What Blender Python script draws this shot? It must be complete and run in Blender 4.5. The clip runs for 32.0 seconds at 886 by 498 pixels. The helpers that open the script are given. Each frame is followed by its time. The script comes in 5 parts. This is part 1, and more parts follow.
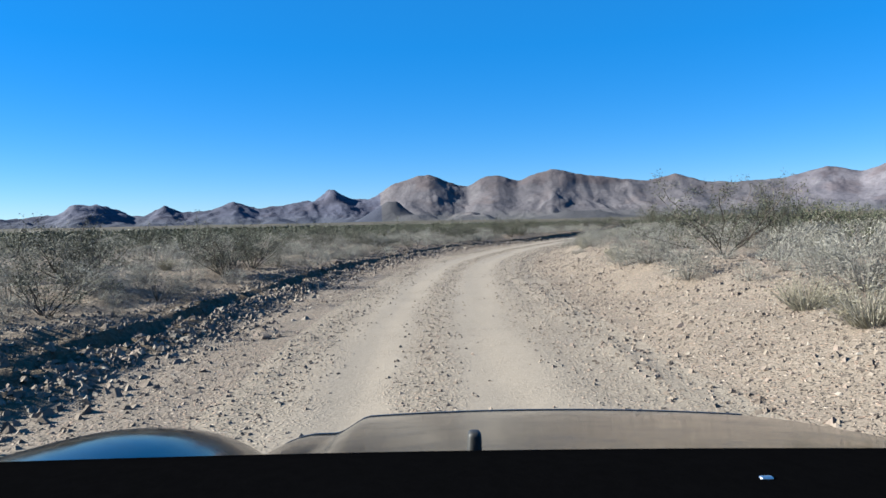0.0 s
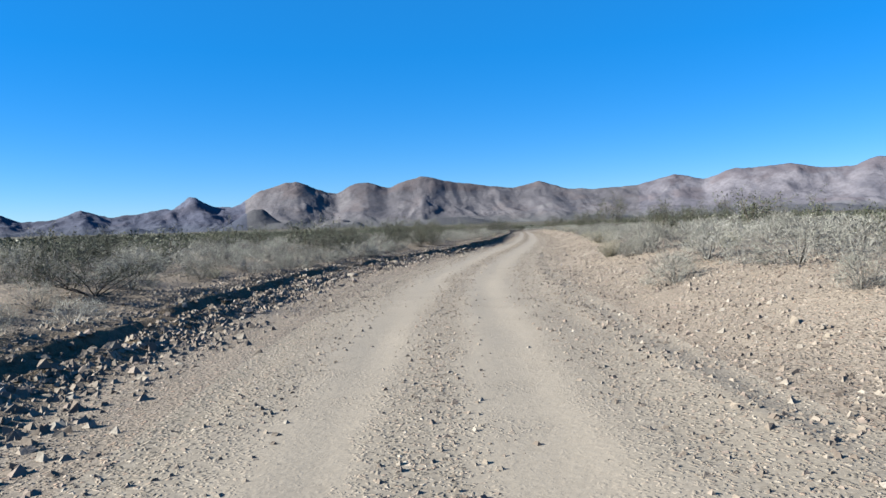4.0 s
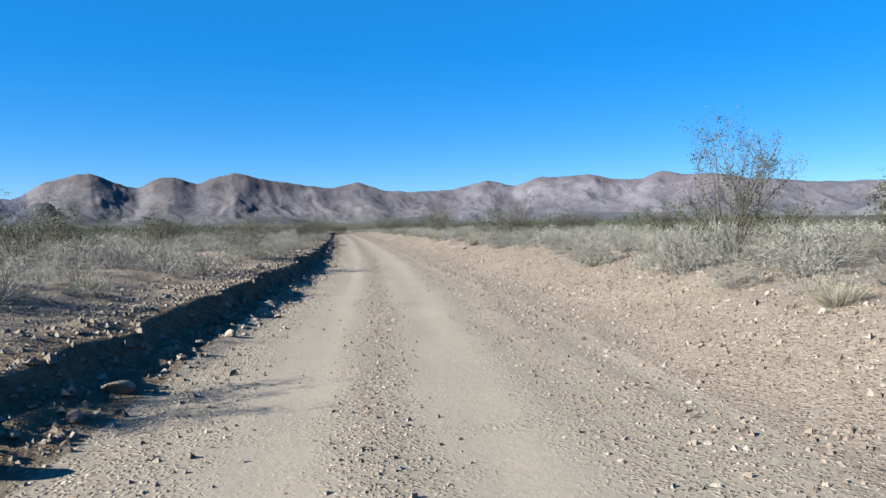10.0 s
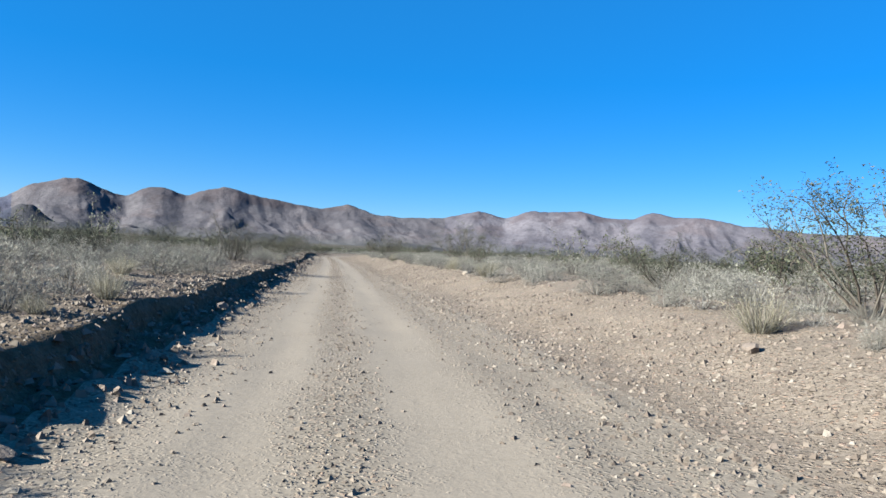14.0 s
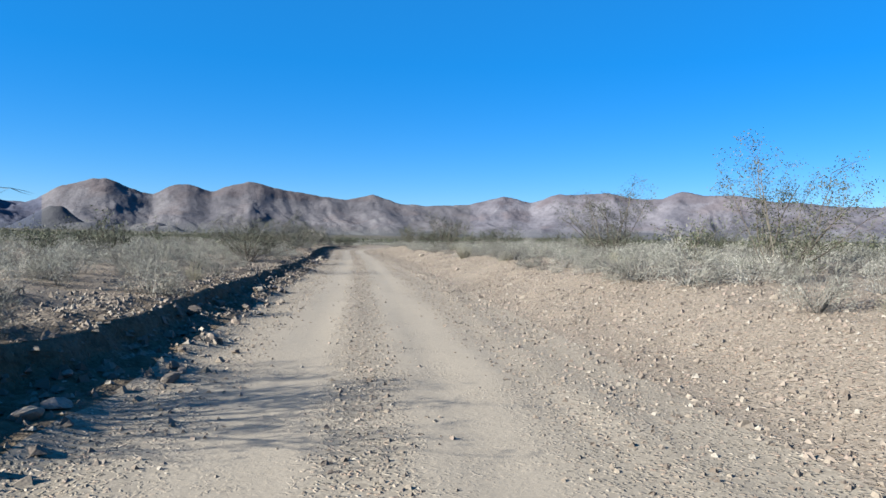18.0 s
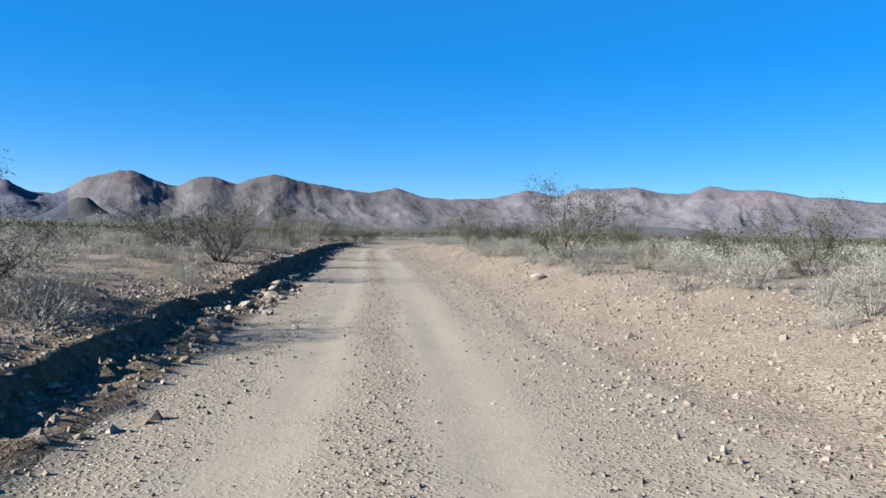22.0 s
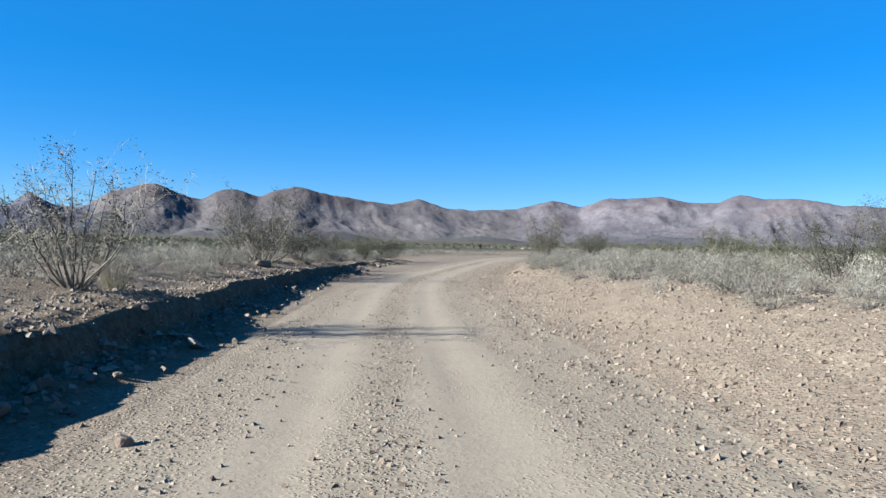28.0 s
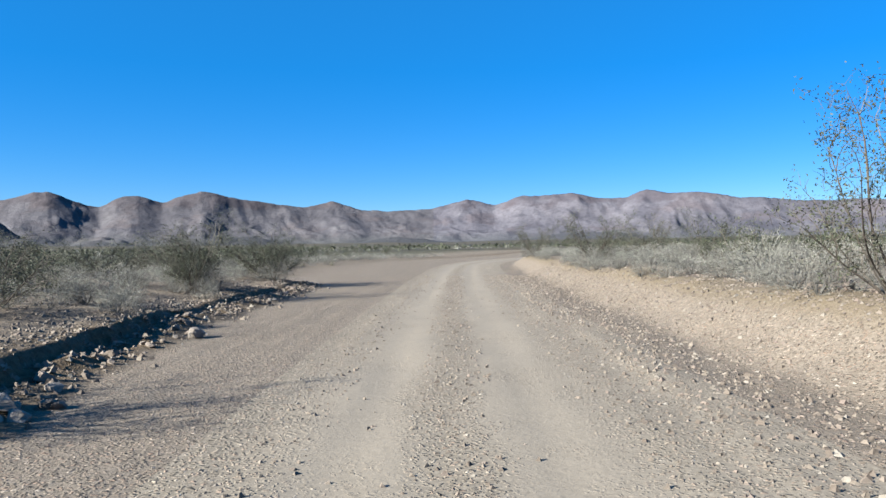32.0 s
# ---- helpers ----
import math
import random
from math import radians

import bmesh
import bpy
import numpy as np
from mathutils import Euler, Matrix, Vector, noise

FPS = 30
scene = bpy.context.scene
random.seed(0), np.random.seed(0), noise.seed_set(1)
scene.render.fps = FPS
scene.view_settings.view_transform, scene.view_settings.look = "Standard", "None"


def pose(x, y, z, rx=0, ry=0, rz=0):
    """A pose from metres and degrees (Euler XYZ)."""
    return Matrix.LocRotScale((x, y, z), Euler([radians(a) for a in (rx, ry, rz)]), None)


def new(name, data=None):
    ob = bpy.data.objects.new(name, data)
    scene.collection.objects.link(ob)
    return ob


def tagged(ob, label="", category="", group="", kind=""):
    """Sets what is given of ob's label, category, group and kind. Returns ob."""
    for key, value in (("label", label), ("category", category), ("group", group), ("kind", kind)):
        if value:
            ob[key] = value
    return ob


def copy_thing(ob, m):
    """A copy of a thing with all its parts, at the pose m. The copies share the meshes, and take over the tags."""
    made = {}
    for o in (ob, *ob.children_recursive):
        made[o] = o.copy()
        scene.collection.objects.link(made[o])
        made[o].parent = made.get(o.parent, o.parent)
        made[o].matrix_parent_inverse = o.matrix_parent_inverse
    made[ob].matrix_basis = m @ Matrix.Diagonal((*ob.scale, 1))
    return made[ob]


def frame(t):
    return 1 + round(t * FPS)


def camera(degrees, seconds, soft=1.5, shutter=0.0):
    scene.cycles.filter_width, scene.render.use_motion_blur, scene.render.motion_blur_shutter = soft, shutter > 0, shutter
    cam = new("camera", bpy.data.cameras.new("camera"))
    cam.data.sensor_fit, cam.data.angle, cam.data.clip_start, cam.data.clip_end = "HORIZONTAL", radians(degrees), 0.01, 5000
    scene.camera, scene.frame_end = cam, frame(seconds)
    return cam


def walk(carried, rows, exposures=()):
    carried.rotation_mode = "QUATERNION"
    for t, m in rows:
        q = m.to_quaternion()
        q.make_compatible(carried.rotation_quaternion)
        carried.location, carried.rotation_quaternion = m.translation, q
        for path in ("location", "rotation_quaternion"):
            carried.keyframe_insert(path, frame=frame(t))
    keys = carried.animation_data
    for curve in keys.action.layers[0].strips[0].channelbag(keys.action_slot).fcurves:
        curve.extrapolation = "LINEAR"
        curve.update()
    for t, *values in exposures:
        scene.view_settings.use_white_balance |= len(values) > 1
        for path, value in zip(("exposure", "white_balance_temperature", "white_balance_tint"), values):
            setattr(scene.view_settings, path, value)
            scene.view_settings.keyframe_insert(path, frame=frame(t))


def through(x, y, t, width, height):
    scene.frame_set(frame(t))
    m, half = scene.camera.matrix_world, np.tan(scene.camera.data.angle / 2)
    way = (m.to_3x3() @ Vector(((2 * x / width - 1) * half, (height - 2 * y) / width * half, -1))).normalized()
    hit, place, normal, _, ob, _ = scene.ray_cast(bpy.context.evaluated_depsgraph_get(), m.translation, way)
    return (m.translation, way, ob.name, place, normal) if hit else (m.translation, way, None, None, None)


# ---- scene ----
cam = camera(64.27, 32.0)
PATH = [
    (0.0, 0.000, 0.000, 1.655, 88.09, 1.24, 0.07),
    (0.5, -0.130, 3.314, 1.580, 88.19, 1.26, -1.10),
    (1.0, -0.215, 6.564, 1.527, 88.54, 0.94, -2.20),
    (1.5, -0.254, 9.794, 1.477, 88.28, 1.75, -2.99),
    (2.0, -0.264, 13.103, 1.421, 88.79, 1.78, -4.27),
    (2.5, -0.233, 16.617, 1.383, 88.46, 1.53, -5.78),
    (3.0, -0.081, 20.038, 1.400, 88.45, 1.62, -7.34),
    (3.5, 0.096, 23.349, 1.336, 88.41, 2.11, -8.91),
    (4.0, 0.306, 26.369, 1.394, 88.41, 1.88, -10.44),
    (4.5, 0.626, 28.973, 1.547, 88.42, 1.65, -11.93),
    (5.0, 1.080, 31.571, 1.694, 88.42, 1.42, -13.43),
    (5.5, 1.694, 34.579, 1.734, 88.42, 1.19, -14.99),
    (6.0, 2.380, 37.946, 1.646, 88.83, 1.45, -16.64),
    (6.5, 3.100, 41.276, 1.640, 88.38, 1.01, -18.22),
    (7.0, 3.909, 44.456, 1.592, 88.71, 1.11, -20.35),
    (7.5, 4.724, 47.403, 1.509, 88.70, 1.14, -21.75),
    (8.0, 5.635, 50.446, 1.472, 88.73, 1.18, -23.31),
    (8.5, 6.670, 53.550, 1.509, 88.49, 1.29, -24.74),
    (9.0, 7.821, 56.785, 1.531, 88.21, -0.28, -25.03),
    (9.5, 9.002, 60.001, 1.494, 88.31, 0.92, -25.34),
    (10.0, 10.185, 63.227, 1.501, 88.20, 0.75, -25.19),
    (10.5, 11.276, 66.401, 1.423, 88.26, 0.33, -25.55),
    (11.0, 12.452, 69.589, 1.344, 89.00, 0.64, -25.57),
    (11.5, 13.543, 72.760, 1.359, 88.60, 0.21, -26.29),
    (12.0, 14.689, 75.907, 1.347, 89.35, -0.89, -26.50),
    (12.5, 15.792, 78.972, 1.333, 89.22, -1.11, -26.15),
    (13.0, 16.805, 82.003, 1.322, 90.49, -2.29, -26.22),
    (13.5, 17.858, 85.050, 1.324, 89.47, -2.99, -26.00),
    (14.0, 18.920, 87.959, 1.320, 90.51, -2.95, -26.16),
    (14.5, 19.926, 90.843, 1.329, 89.49, -2.99, -25.34),
    (15.0, 20.940, 93.907, 1.339, 89.72, -2.85, -25.00),
    (15.5, 21.938, 97.239, 1.355, 89.96, -2.71, -24.66),
    (16.0, 22.963, 100.739, 1.367, 90.20, -2.57, -24.38),
    (16.5, 24.055, 104.304, 1.363, 90.44, -2.43, -24.20),
    (17.0, 25.210, 107.972, 1.343, 89.71, -2.45, -23.99),
    (17.5, 26.334, 111.432, 1.332, 89.88, -1.87, -23.96),
    (18.0, 27.520, 115.044, 1.359, 89.42, -0.98, -24.06),
    (18.5, 28.738, 118.863, 1.409, 89.50, -1.05, -23.84),
    (19.0, 29.946, 122.532, 1.386, 88.47, 0.22, -23.46),
    (19.5, 30.967, 126.054, 1.449, 90.60, -1.83, -23.95),
    (20.0, 32.052, 129.550, 1.532, 90.60, -1.57, -22.98),
    (20.5, 33.167, 132.971, 1.507, 89.21, -0.44, -22.64),
    (21.0, 34.224, 136.240, 1.517, 88.64, -0.23, -22.57),
    (21.5, 35.279, 139.723, 1.522, 89.52, -0.74, -22.48),
    (22.0, 36.299, 143.191, 1.503, 88.87, -1.36, -22.23),
    (22.5, 37.315, 146.588, 1.481, 89.22, -1.16, -21.88),
    (23.0, 38.356, 150.002, 1.514, 88.92, -0.29, -21.68),
    (23.5, 39.379, 153.305, 1.500, 88.92, -0.18, -21.93),
    (24.0, 40.328, 156.449, 1.539, 88.42, -0.42, -22.01),
    (24.5, 41.399, 160.120, 1.514, 88.96, -0.23, -21.84),
    (25.0, 42.466, 163.673, 1.464, 89.23, -0.76, -21.55),
    (25.5, 43.447, 167.143, 1.519, 88.45, -1.35, -21.16),
    (26.0, 44.439, 170.472, 1.509, 88.68, -1.31, -20.85),
    (26.5, 45.401, 173.631, 1.484, 88.92, -1.27, -20.61),
    (27.0, 46.381, 176.913, 1.457, 89.15, -1.23, -20.44),
    (27.5, 47.429, 180.610, 1.444, 89.39, -1.19, -20.38),
    (28.0, 48.559, 184.653, 1.464, 89.77, -1.06, -20.39),
    (28.5, 49.625, 188.617, 1.442, 89.34, -0.71, -20.37),
    (29.0, 50.727, 192.572, 1.460, 89.20, -0.45, -20.77),
    (29.5, 51.870, 196.504, 1.483, 89.33, -0.55, -21.55),
    (30.0, 53.064, 200.351, 1.481, 89.35, 0.00, -22.54),
    (30.5, 54.339, 204.140, 1.491, 89.56, 0.12, -23.69),
    (31.0, 55.689, 207.829, 1.509, 89.31, 0.57, -25.02),
    (31.5, 57.143, 211.440, 1.502, 89.11, 0.77, -26.39),
    (32.0, 58.621, 215.063, 1.542, 89.84, 0.86, -27.21),
]
walk(cam, [(row[0], pose(*row[1:])) for row in PATH], [(0.0, 2.16), (32.0, 2.16)])

# ---------------------------------------------------------------- sky and sun
SUN_ELEVATION = 24.0                      # low winter sun, over the west side of the road
world = bpy.data.worlds.new("clear_sky")
scene.world = world
world.use_nodes = True
wn = world.node_tree
sky = wn.nodes.new("ShaderNodeTexSky")
sky.sky_type = "NISHITA"
sky.sun_disc = False
sky.sun_elevation = radians(SUN_ELEVATION)
sky.sun_rotation = radians(-90)
sky.altitude = 1100
sky.air_density = 1.0
sky.dust_density = 0.0
sky.ozone_density = 6.0
vivid = wn.nodes.new("ShaderNodeHueSaturation")
vivid.inputs["Saturation"].default_value = 1.3
vivid.inputs["Hue"].default_value = 0.512
wn.links.new(sky.outputs[0], vivid.inputs["Color"])
even = wn.nodes.new("ShaderNodeMix")
even.data_type = "RGBA"
even.inputs[0].default_value = 0.5        # dry clear air: an even deep blue down to the horizon
even.inputs[7].default_value = (0.14, 1.49, 3.5, 1)
wn.links.new(vivid.outputs[0], even.inputs[6])
wn.links.new(even.outputs[2], wn.nodes["Background"].inputs[0])
wn.nodes["Background"].inputs[1].default_value = 0.049
sun = new("sun", bpy.data.lights.new("sun", "SUN"))
sun.data.energy = 5.0
sun.data.angle = radians(0.5)
sun.data.color = (0.955, 0.95, 0.87)
sun.rotation_euler = (0, radians(SUN_ELEVATION - 90), 0)


# ---------------------------------------------------------------- helpers
def value_noise(x, y, seed=0):
    """Smooth lattice noise, 0 to 1, for arrays."""
    x, y = np.asarray(x, float), np.asarray(y, float)
    ix, iy = np.floor(x).astype(np.int64), np.floor(y).astype(np.int64)
    fx, fy = x - ix, y - iy
    fx, fy = fx * fx * (3 - 2 * fx), fy * fy * (3 - 2 * fy)

    def corner(a, b):
        h = (a * 374761393 + b * 668265263 + seed * 974634541) & 0xFFFFFFFF
        h = ((h ^ (h >> 13)) * 1274126177) & 0xFFFFFFFF
        return ((h ^ (h >> 16)) & 0xFFFF) / 65535.0

    low = corner(ix, iy) * (1 - fx) + corner(ix + 1, iy) * fx
    high = corner(ix, iy + 1) * (1 - fx) + corner(ix + 1, iy + 1) * fx
    return low * (1 - fy) + high * fy


def fractal(x, y, octaves=4, seed=0, ridged=False):
    total, amp, norm = 0.0, 1.0, 0.0
    for k in range(octaves):
        n = value_noise(np.asarray(x) * 2 ** k, np.asarray(y) * 2 ** k, seed + 17 * k)
        if ridged:
            n = 1 - np.abs(2 * n - 1)
        total, norm, amp = total + amp * n, norm + amp, amp * 0.5
    return total / norm


def mesh_of(name, verts, faces, material, smooth=False):
    """A mesh from arrays: verts (n, 3), faces (m, k) of one size, or a list of them."""
    me = bpy.data.meshes.new(name)
    verts = np.asarray(verts, np.float32)
    blocks = faces if isinstance(faces, list) else [faces]
    blocks = [np.asarray(b, np.int32) for b in blocks if len(b)]
    me.vertices.add(len(verts))
    me.vertices.foreach_set("co", verts.ravel())
    loops = np.concatenate([b.ravel() for b in blocks])
    sizes = np.concatenate([np.full(len(b), b.shape[1], np.int32) for b in blocks])
    me.loops.add(len(loops))
    me.loops.foreach_set("vertex_index", loops)
    me.polygons.add(len(sizes))
    me.polygons.foreach_set("loop_start", np.concatenate([[0], np.cumsum(sizes)[:-1]]).astype(np.int32))
    me.update(calc_edges=True)
    me.polygons.foreach_set("use_smooth", np.full(len(sizes), smooth))
    for m in material if isinstance(material, (list, tuple)) else [material]:
        me.materials.append(m)
    return me


def part(name, me, parent, label=""):
    ob = new(name, me)
    ob.parent = parent
    return tagged(ob, label)


# ---------------------------------------------------------------- materials
def material(name, rough=0.9, spec=0.2):
    m = bpy.data.materials.new(name)
    m.use_nodes = True
    b = m.node_tree.nodes["Principled BSDF"]
    b.inputs["Roughness"].default_value = rough
    b.inputs["Specular IOR Level"].default_value = spec
    return m, m.node_tree, b


def node(nt, kind, **values):
    n = nt.nodes.new(kind)
    for key, value in values.items():
        n.inputs[key.replace("_", " ")].default_value = value
    return n


def noise_tex(nt, vector, scale, detail=4.0, rough=0.6):
    n = node(nt, "ShaderNodeTexNoise", Scale=scale, Detail=detail, Roughness=rough)
    nt.links.new(vector, n.inputs["Vector"])
    return n.outputs["Fac"]


def ramp(nt, fac, stops):
    n = nt.nodes.new("ShaderNodeValToRGB")
    el = n.color_ramp.elements
    while len(el) < len(stops):
        el.new(0.5)
    for e, (p, c) in zip(el, stops):
        e.position, e.color = p, (c, c, c, 1) if isinstance(c, (int, float)) else (*c, 1)
    nt.links.new(fac, n.inputs[0])
    return n.outputs[0]


def blend(nt, fac, a, b, mode="MIX"):
    n = nt.nodes.new("ShaderNodeMix")
    n.data_type, n.blend_type = "RGBA", mode
    for value, sock in ((fac, n.inputs[0]), (a, n.inputs[6]), (b, n.inputs[7])):
        if isinstance(value, (int, float)):
            sock.default_value = value
        elif isinstance(value, tuple):
            sock.default_value = (*value, 1)
        else:
            nt.links.new(value, sock)
    return n.outputs[2]


def math_node(nt, op, a, b=0.0):
    n = nt.nodes.new("ShaderNodeMath")
    n.operation = op
    for value, sock in ((a, n.inputs[0]), (b, n.inputs[1])):
        if isinstance(value, (int, float)):
            sock.default_value = value
        else:
            nt.links.new(value, sock)
    return n.outputs[0]


def bump(nt, bsdf, height, distance, strength=1.0):
    n = node(nt, "ShaderNodeBump", Strength=strength, Distance=distance)
    nt.links.new(height, n.inputs["Height"])
    nt.links.new(n.outputs[0], bsdf.inputs["Normal"])


def place_vector(nt):
    return nt.nodes.new("ShaderNodeNewGeometry").outputs["Position"]


def pebble_height(nt, vec, scale):
    v = node(nt, "ShaderNodeTexVoronoi", Scale=scale, Randomness=1.0)
    nt.links.new(vec, v.inputs["Vector"])
    return v


def node_color(nt, vector, scale):
    n = node(nt, "ShaderNodeTexNoise", Scale=scale, Detail=3.0)
    nt.links.new(vector, n.inputs["Vector"])
    return n.outputs["Color"]


def make_dirt(name, tone, dark, light, tracks=False):
    """Gravelly desert soil: patches, fine pebbles with shades of their own, and relief."""
    m, nt, b = material(name, 0.95, 0.12)
    pos = place_vector(nt)
    patches = noise_tex(nt, pos, 0.45, 5.0, 0.62)
    fine = noise_tex(nt, pos, 9.0, 6.0, 0.7)
    warp = blend(nt, 0.10, pos, node_color(nt, pos, 11.0))
    peb = pebble_height(nt, warp, 26.0)
    small = pebble_height(nt, warp, 58.0)
    col = blend(nt, ramp(nt, patches, [(0.35, 0.0), (0.68, 1.0)]), tone, light)
    col = blend(nt, ramp(nt, fine, [(0.38, 0.55), (0.6, 0.0)]), col, dark)
    stone = ramp(nt, peb.outputs["Color"], [(0.12, tuple(c * 0.36 for c in tone)), (0.32, tuple(c * 0.7 for c in tone)), (0.55, tone), (0.72, (tone[0] * 1.25, tone[1] * 1.02, tone[2] * 0.95)), (0.9, tuple(min(0.75, c * 1.7) for c in light))])
    near = ramp(nt, peb.outputs["Distance"], [(0.30, 1.0), (0.5, 0.0)])
    pick = math_node(nt, "MULTIPLY", near, ramp(nt, fine, [(0.32, 0.3), (0.46, 1.0)]))
    grit = ramp(nt, small.outputs["Color"], [(0.2, tuple(c * 0.62 for c in tone)), (0.55, tone), (0.9, tuple(c * 1.4 for c in light))])
    col = blend(nt, 0.45, col, grit)
    if tracks:
        # wheel tracks: two smooth pale lanes, with loose gravel between them and along the sides
        uv = nt.nodes.new("ShaderNodeUVMap")
        uv.uv_map = "lane"
        sep = nt.nodes.new("ShaderNodeSeparateXYZ")
        nt.links.new(uv.outputs[0], sep.inputs[0])
        wob = math_node(nt, "MULTIPLY", math_node(nt, "SUBTRACT", noise_tex(nt, pos, 0.25, 3.0), 0.5), 0.9)
        across = math_node(nt, "ADD", sep.outputs[0], wob)
        lane = ramp(nt, math_node(nt, "MULTIPLY", math_node(nt, "ADD", across, 2.5), 0.2),
                    [(0.16, 0.0), (0.24, 0.55), (0.31, 1.0), (0.41, 1.0), (0.46, 0.35), (0.50, 0.0), (0.55, 0.3), (0.60, 1.0), (0.73, 1.0), (0.84, 0.35)])
        lane = math_node(nt, "MULTIPLY", lane, ramp(nt, noise_tex(nt, pos, 1.1, 4.0), [(0.3, 0.65), (0.5, 1.0)]))
        pick = math_node(nt, "MULTIPLY", pick, math_node(nt, "SUBTRACT", 1.0, math_node(nt, "MULTIPLY", lane, 0.93)))
        col = blend(nt, math_node(nt, "MULTIPLY", lane, 0.6), col, tuple(min(0.7, c * 1.12) for c in light))
    col = blend(nt, pick, col, stone)
    # darker tone towards the outer edge of each pebble cell
    cell_rim = ramp(nt, peb.outputs["Distance"], [(0.5, 0.0), (0.8, 0.3)])
    col = blend(nt, math_node(nt, "MULTIPLY", cell_rim, pick), col, dark)
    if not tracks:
        # the cut bank's reddish soil on one side, painted darker for the shade on its face and foot; ochre subsoil in
        # the cut on the other
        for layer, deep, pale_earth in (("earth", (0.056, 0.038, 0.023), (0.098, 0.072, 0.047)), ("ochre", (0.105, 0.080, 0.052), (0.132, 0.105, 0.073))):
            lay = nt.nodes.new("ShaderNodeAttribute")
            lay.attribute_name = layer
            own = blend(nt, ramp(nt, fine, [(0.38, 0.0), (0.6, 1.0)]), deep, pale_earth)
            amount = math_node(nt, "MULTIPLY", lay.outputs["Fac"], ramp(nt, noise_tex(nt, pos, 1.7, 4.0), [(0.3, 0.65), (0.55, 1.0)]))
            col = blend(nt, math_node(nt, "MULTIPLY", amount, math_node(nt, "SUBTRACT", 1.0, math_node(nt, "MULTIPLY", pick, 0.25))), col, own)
        # away from the road low scrub and its litter close over the soil
        cover = nt.nodes.new("ShaderNodeAttribute")
        cover.attribute_name = "cover"
        litter = blend(nt, ramp(nt, noise_tex(nt, pos, 0.5, 5.0, 0.7), [(0.42, 0.0), (0.6, 0.8)]), (0.072, 0.066, 0.046), (0.036, 0.035, 0.021))
        col = blend(nt, ramp(nt, math_node(nt, "ADD", cover.outputs["Fac"], math_node(nt, "MULTIPLY", math_node(nt, "SUBTRACT", patches, 0.5), 0.9)), [(0.15, 0.0), (0.7, 1.0)]), col, litter)
    nt.links.new(col, b.inputs["Base Color"])
    # relief: domed pebbles of two sizes over a grainy bed
    domes = math_node(nt, "MULTIPLY", math_node(nt, "SUBTRACT", 0.6, peb.outputs["Distance"]), pick)
    grains = math_node(nt, "MULTIPLY", math_node(nt, "SUBTRACT", 0.6, small.outputs["Distance"]), math_node(nt, "ADD", math_node(nt, "MULTIPLY", pick, 0.35), 0.02 if tracks else 0.08))
    h = math_node(nt, "ADD", math_node(nt, "ADD", domes, grains), math_node(nt, "MULTIPLY", fine, 0.22 if tracks else 0.45))
    bump(nt, b, h, 0.045, 0.6 if tracks else 0.7)
    return m


ROAD_DIRT = make_dirt("road_dirt", (0.157, 0.132, 0.104), (0.108, 0.087, 0.067), (0.184, 0.157, 0.126), tracks=True)
SOIL = make_dirt("gravel_soil", (0.136, 0.111, 0.088), (0.077, 0.059, 0.045), (0.163, 0.136, 0.111))


def make_stone():
    m, nt, b = material("loose_stone", 0.9, 0.2)
    g = nt.nodes.new("ShaderNodeNewGeometry")
    shade = ramp(nt, g.outputs["Random Per Island"],
                 [(0.0, (0.070, 0.055, 0.045)), (0.28, (0.100, 0.080, 0.066)), (0.55, (0.143, 0.120, 0.097)), (0.75, (0.138, 0.106, 0.090)), (0.9, (0.160, 0.138, 0.115)), (1.0, (0.196, 0.176, 0.152))])
    grain = noise_tex(nt, g.outputs["Position"], 35.0, 4.0)
    nt.links.new(blend(nt, ramp(nt, grain, [(0.35, 0.5), (0.6, 0.0)]), shade, (0.091, 0.074, 0.060)), b.inputs["Base Color"])
    bump(nt, b, grain, 0.012, 0.6)
    return m


def make_rock(name, colors):
    m, nt, b = material(name, 0.88, 0.25)
    info = nt.nodes.new("ShaderNodeObjectInfo")
    shade = ramp(nt, info.outputs["Random"], colors)
    pos = place_vector(nt)
    big, grain = noise_tex(nt, pos, 7.0, 4.0), noise_tex(nt, pos, 45.0, 5.0)
    col = blend(nt, ramp(nt, big, [(0.4, 0.0), (0.65, 0.55)]), shade, (0.122, 0.092, 0.072))
    nt.links.new(blend(nt, ramp(nt, grain, [(0.35, 0.45), (0.55, 0.0)]), col, (0.082, 0.066, 0.055)), b.inputs["Base Color"])
    bump(nt, b, math_node(nt, "ADD", big, math_node(nt, "MULTIPLY", grain, 0.4)), 0.03, 0.8)
    return m


GRAVEL = make_stone()
ROCK = make_rock("bank_rock", [(0.0, (0.076, 0.060, 0.049)), (0.35, (0.136, 0.114, 0.096)), (0.65, (0.150, 0.118, 0.100)), (1.0, (0.235, 0.212, 0.186))])
PALE_ROCK = make_rock("pale_boulder", [(0.0, (0.181, 0.151, 0.114)), (1.0, (0.201, 0.181, 0.154))])


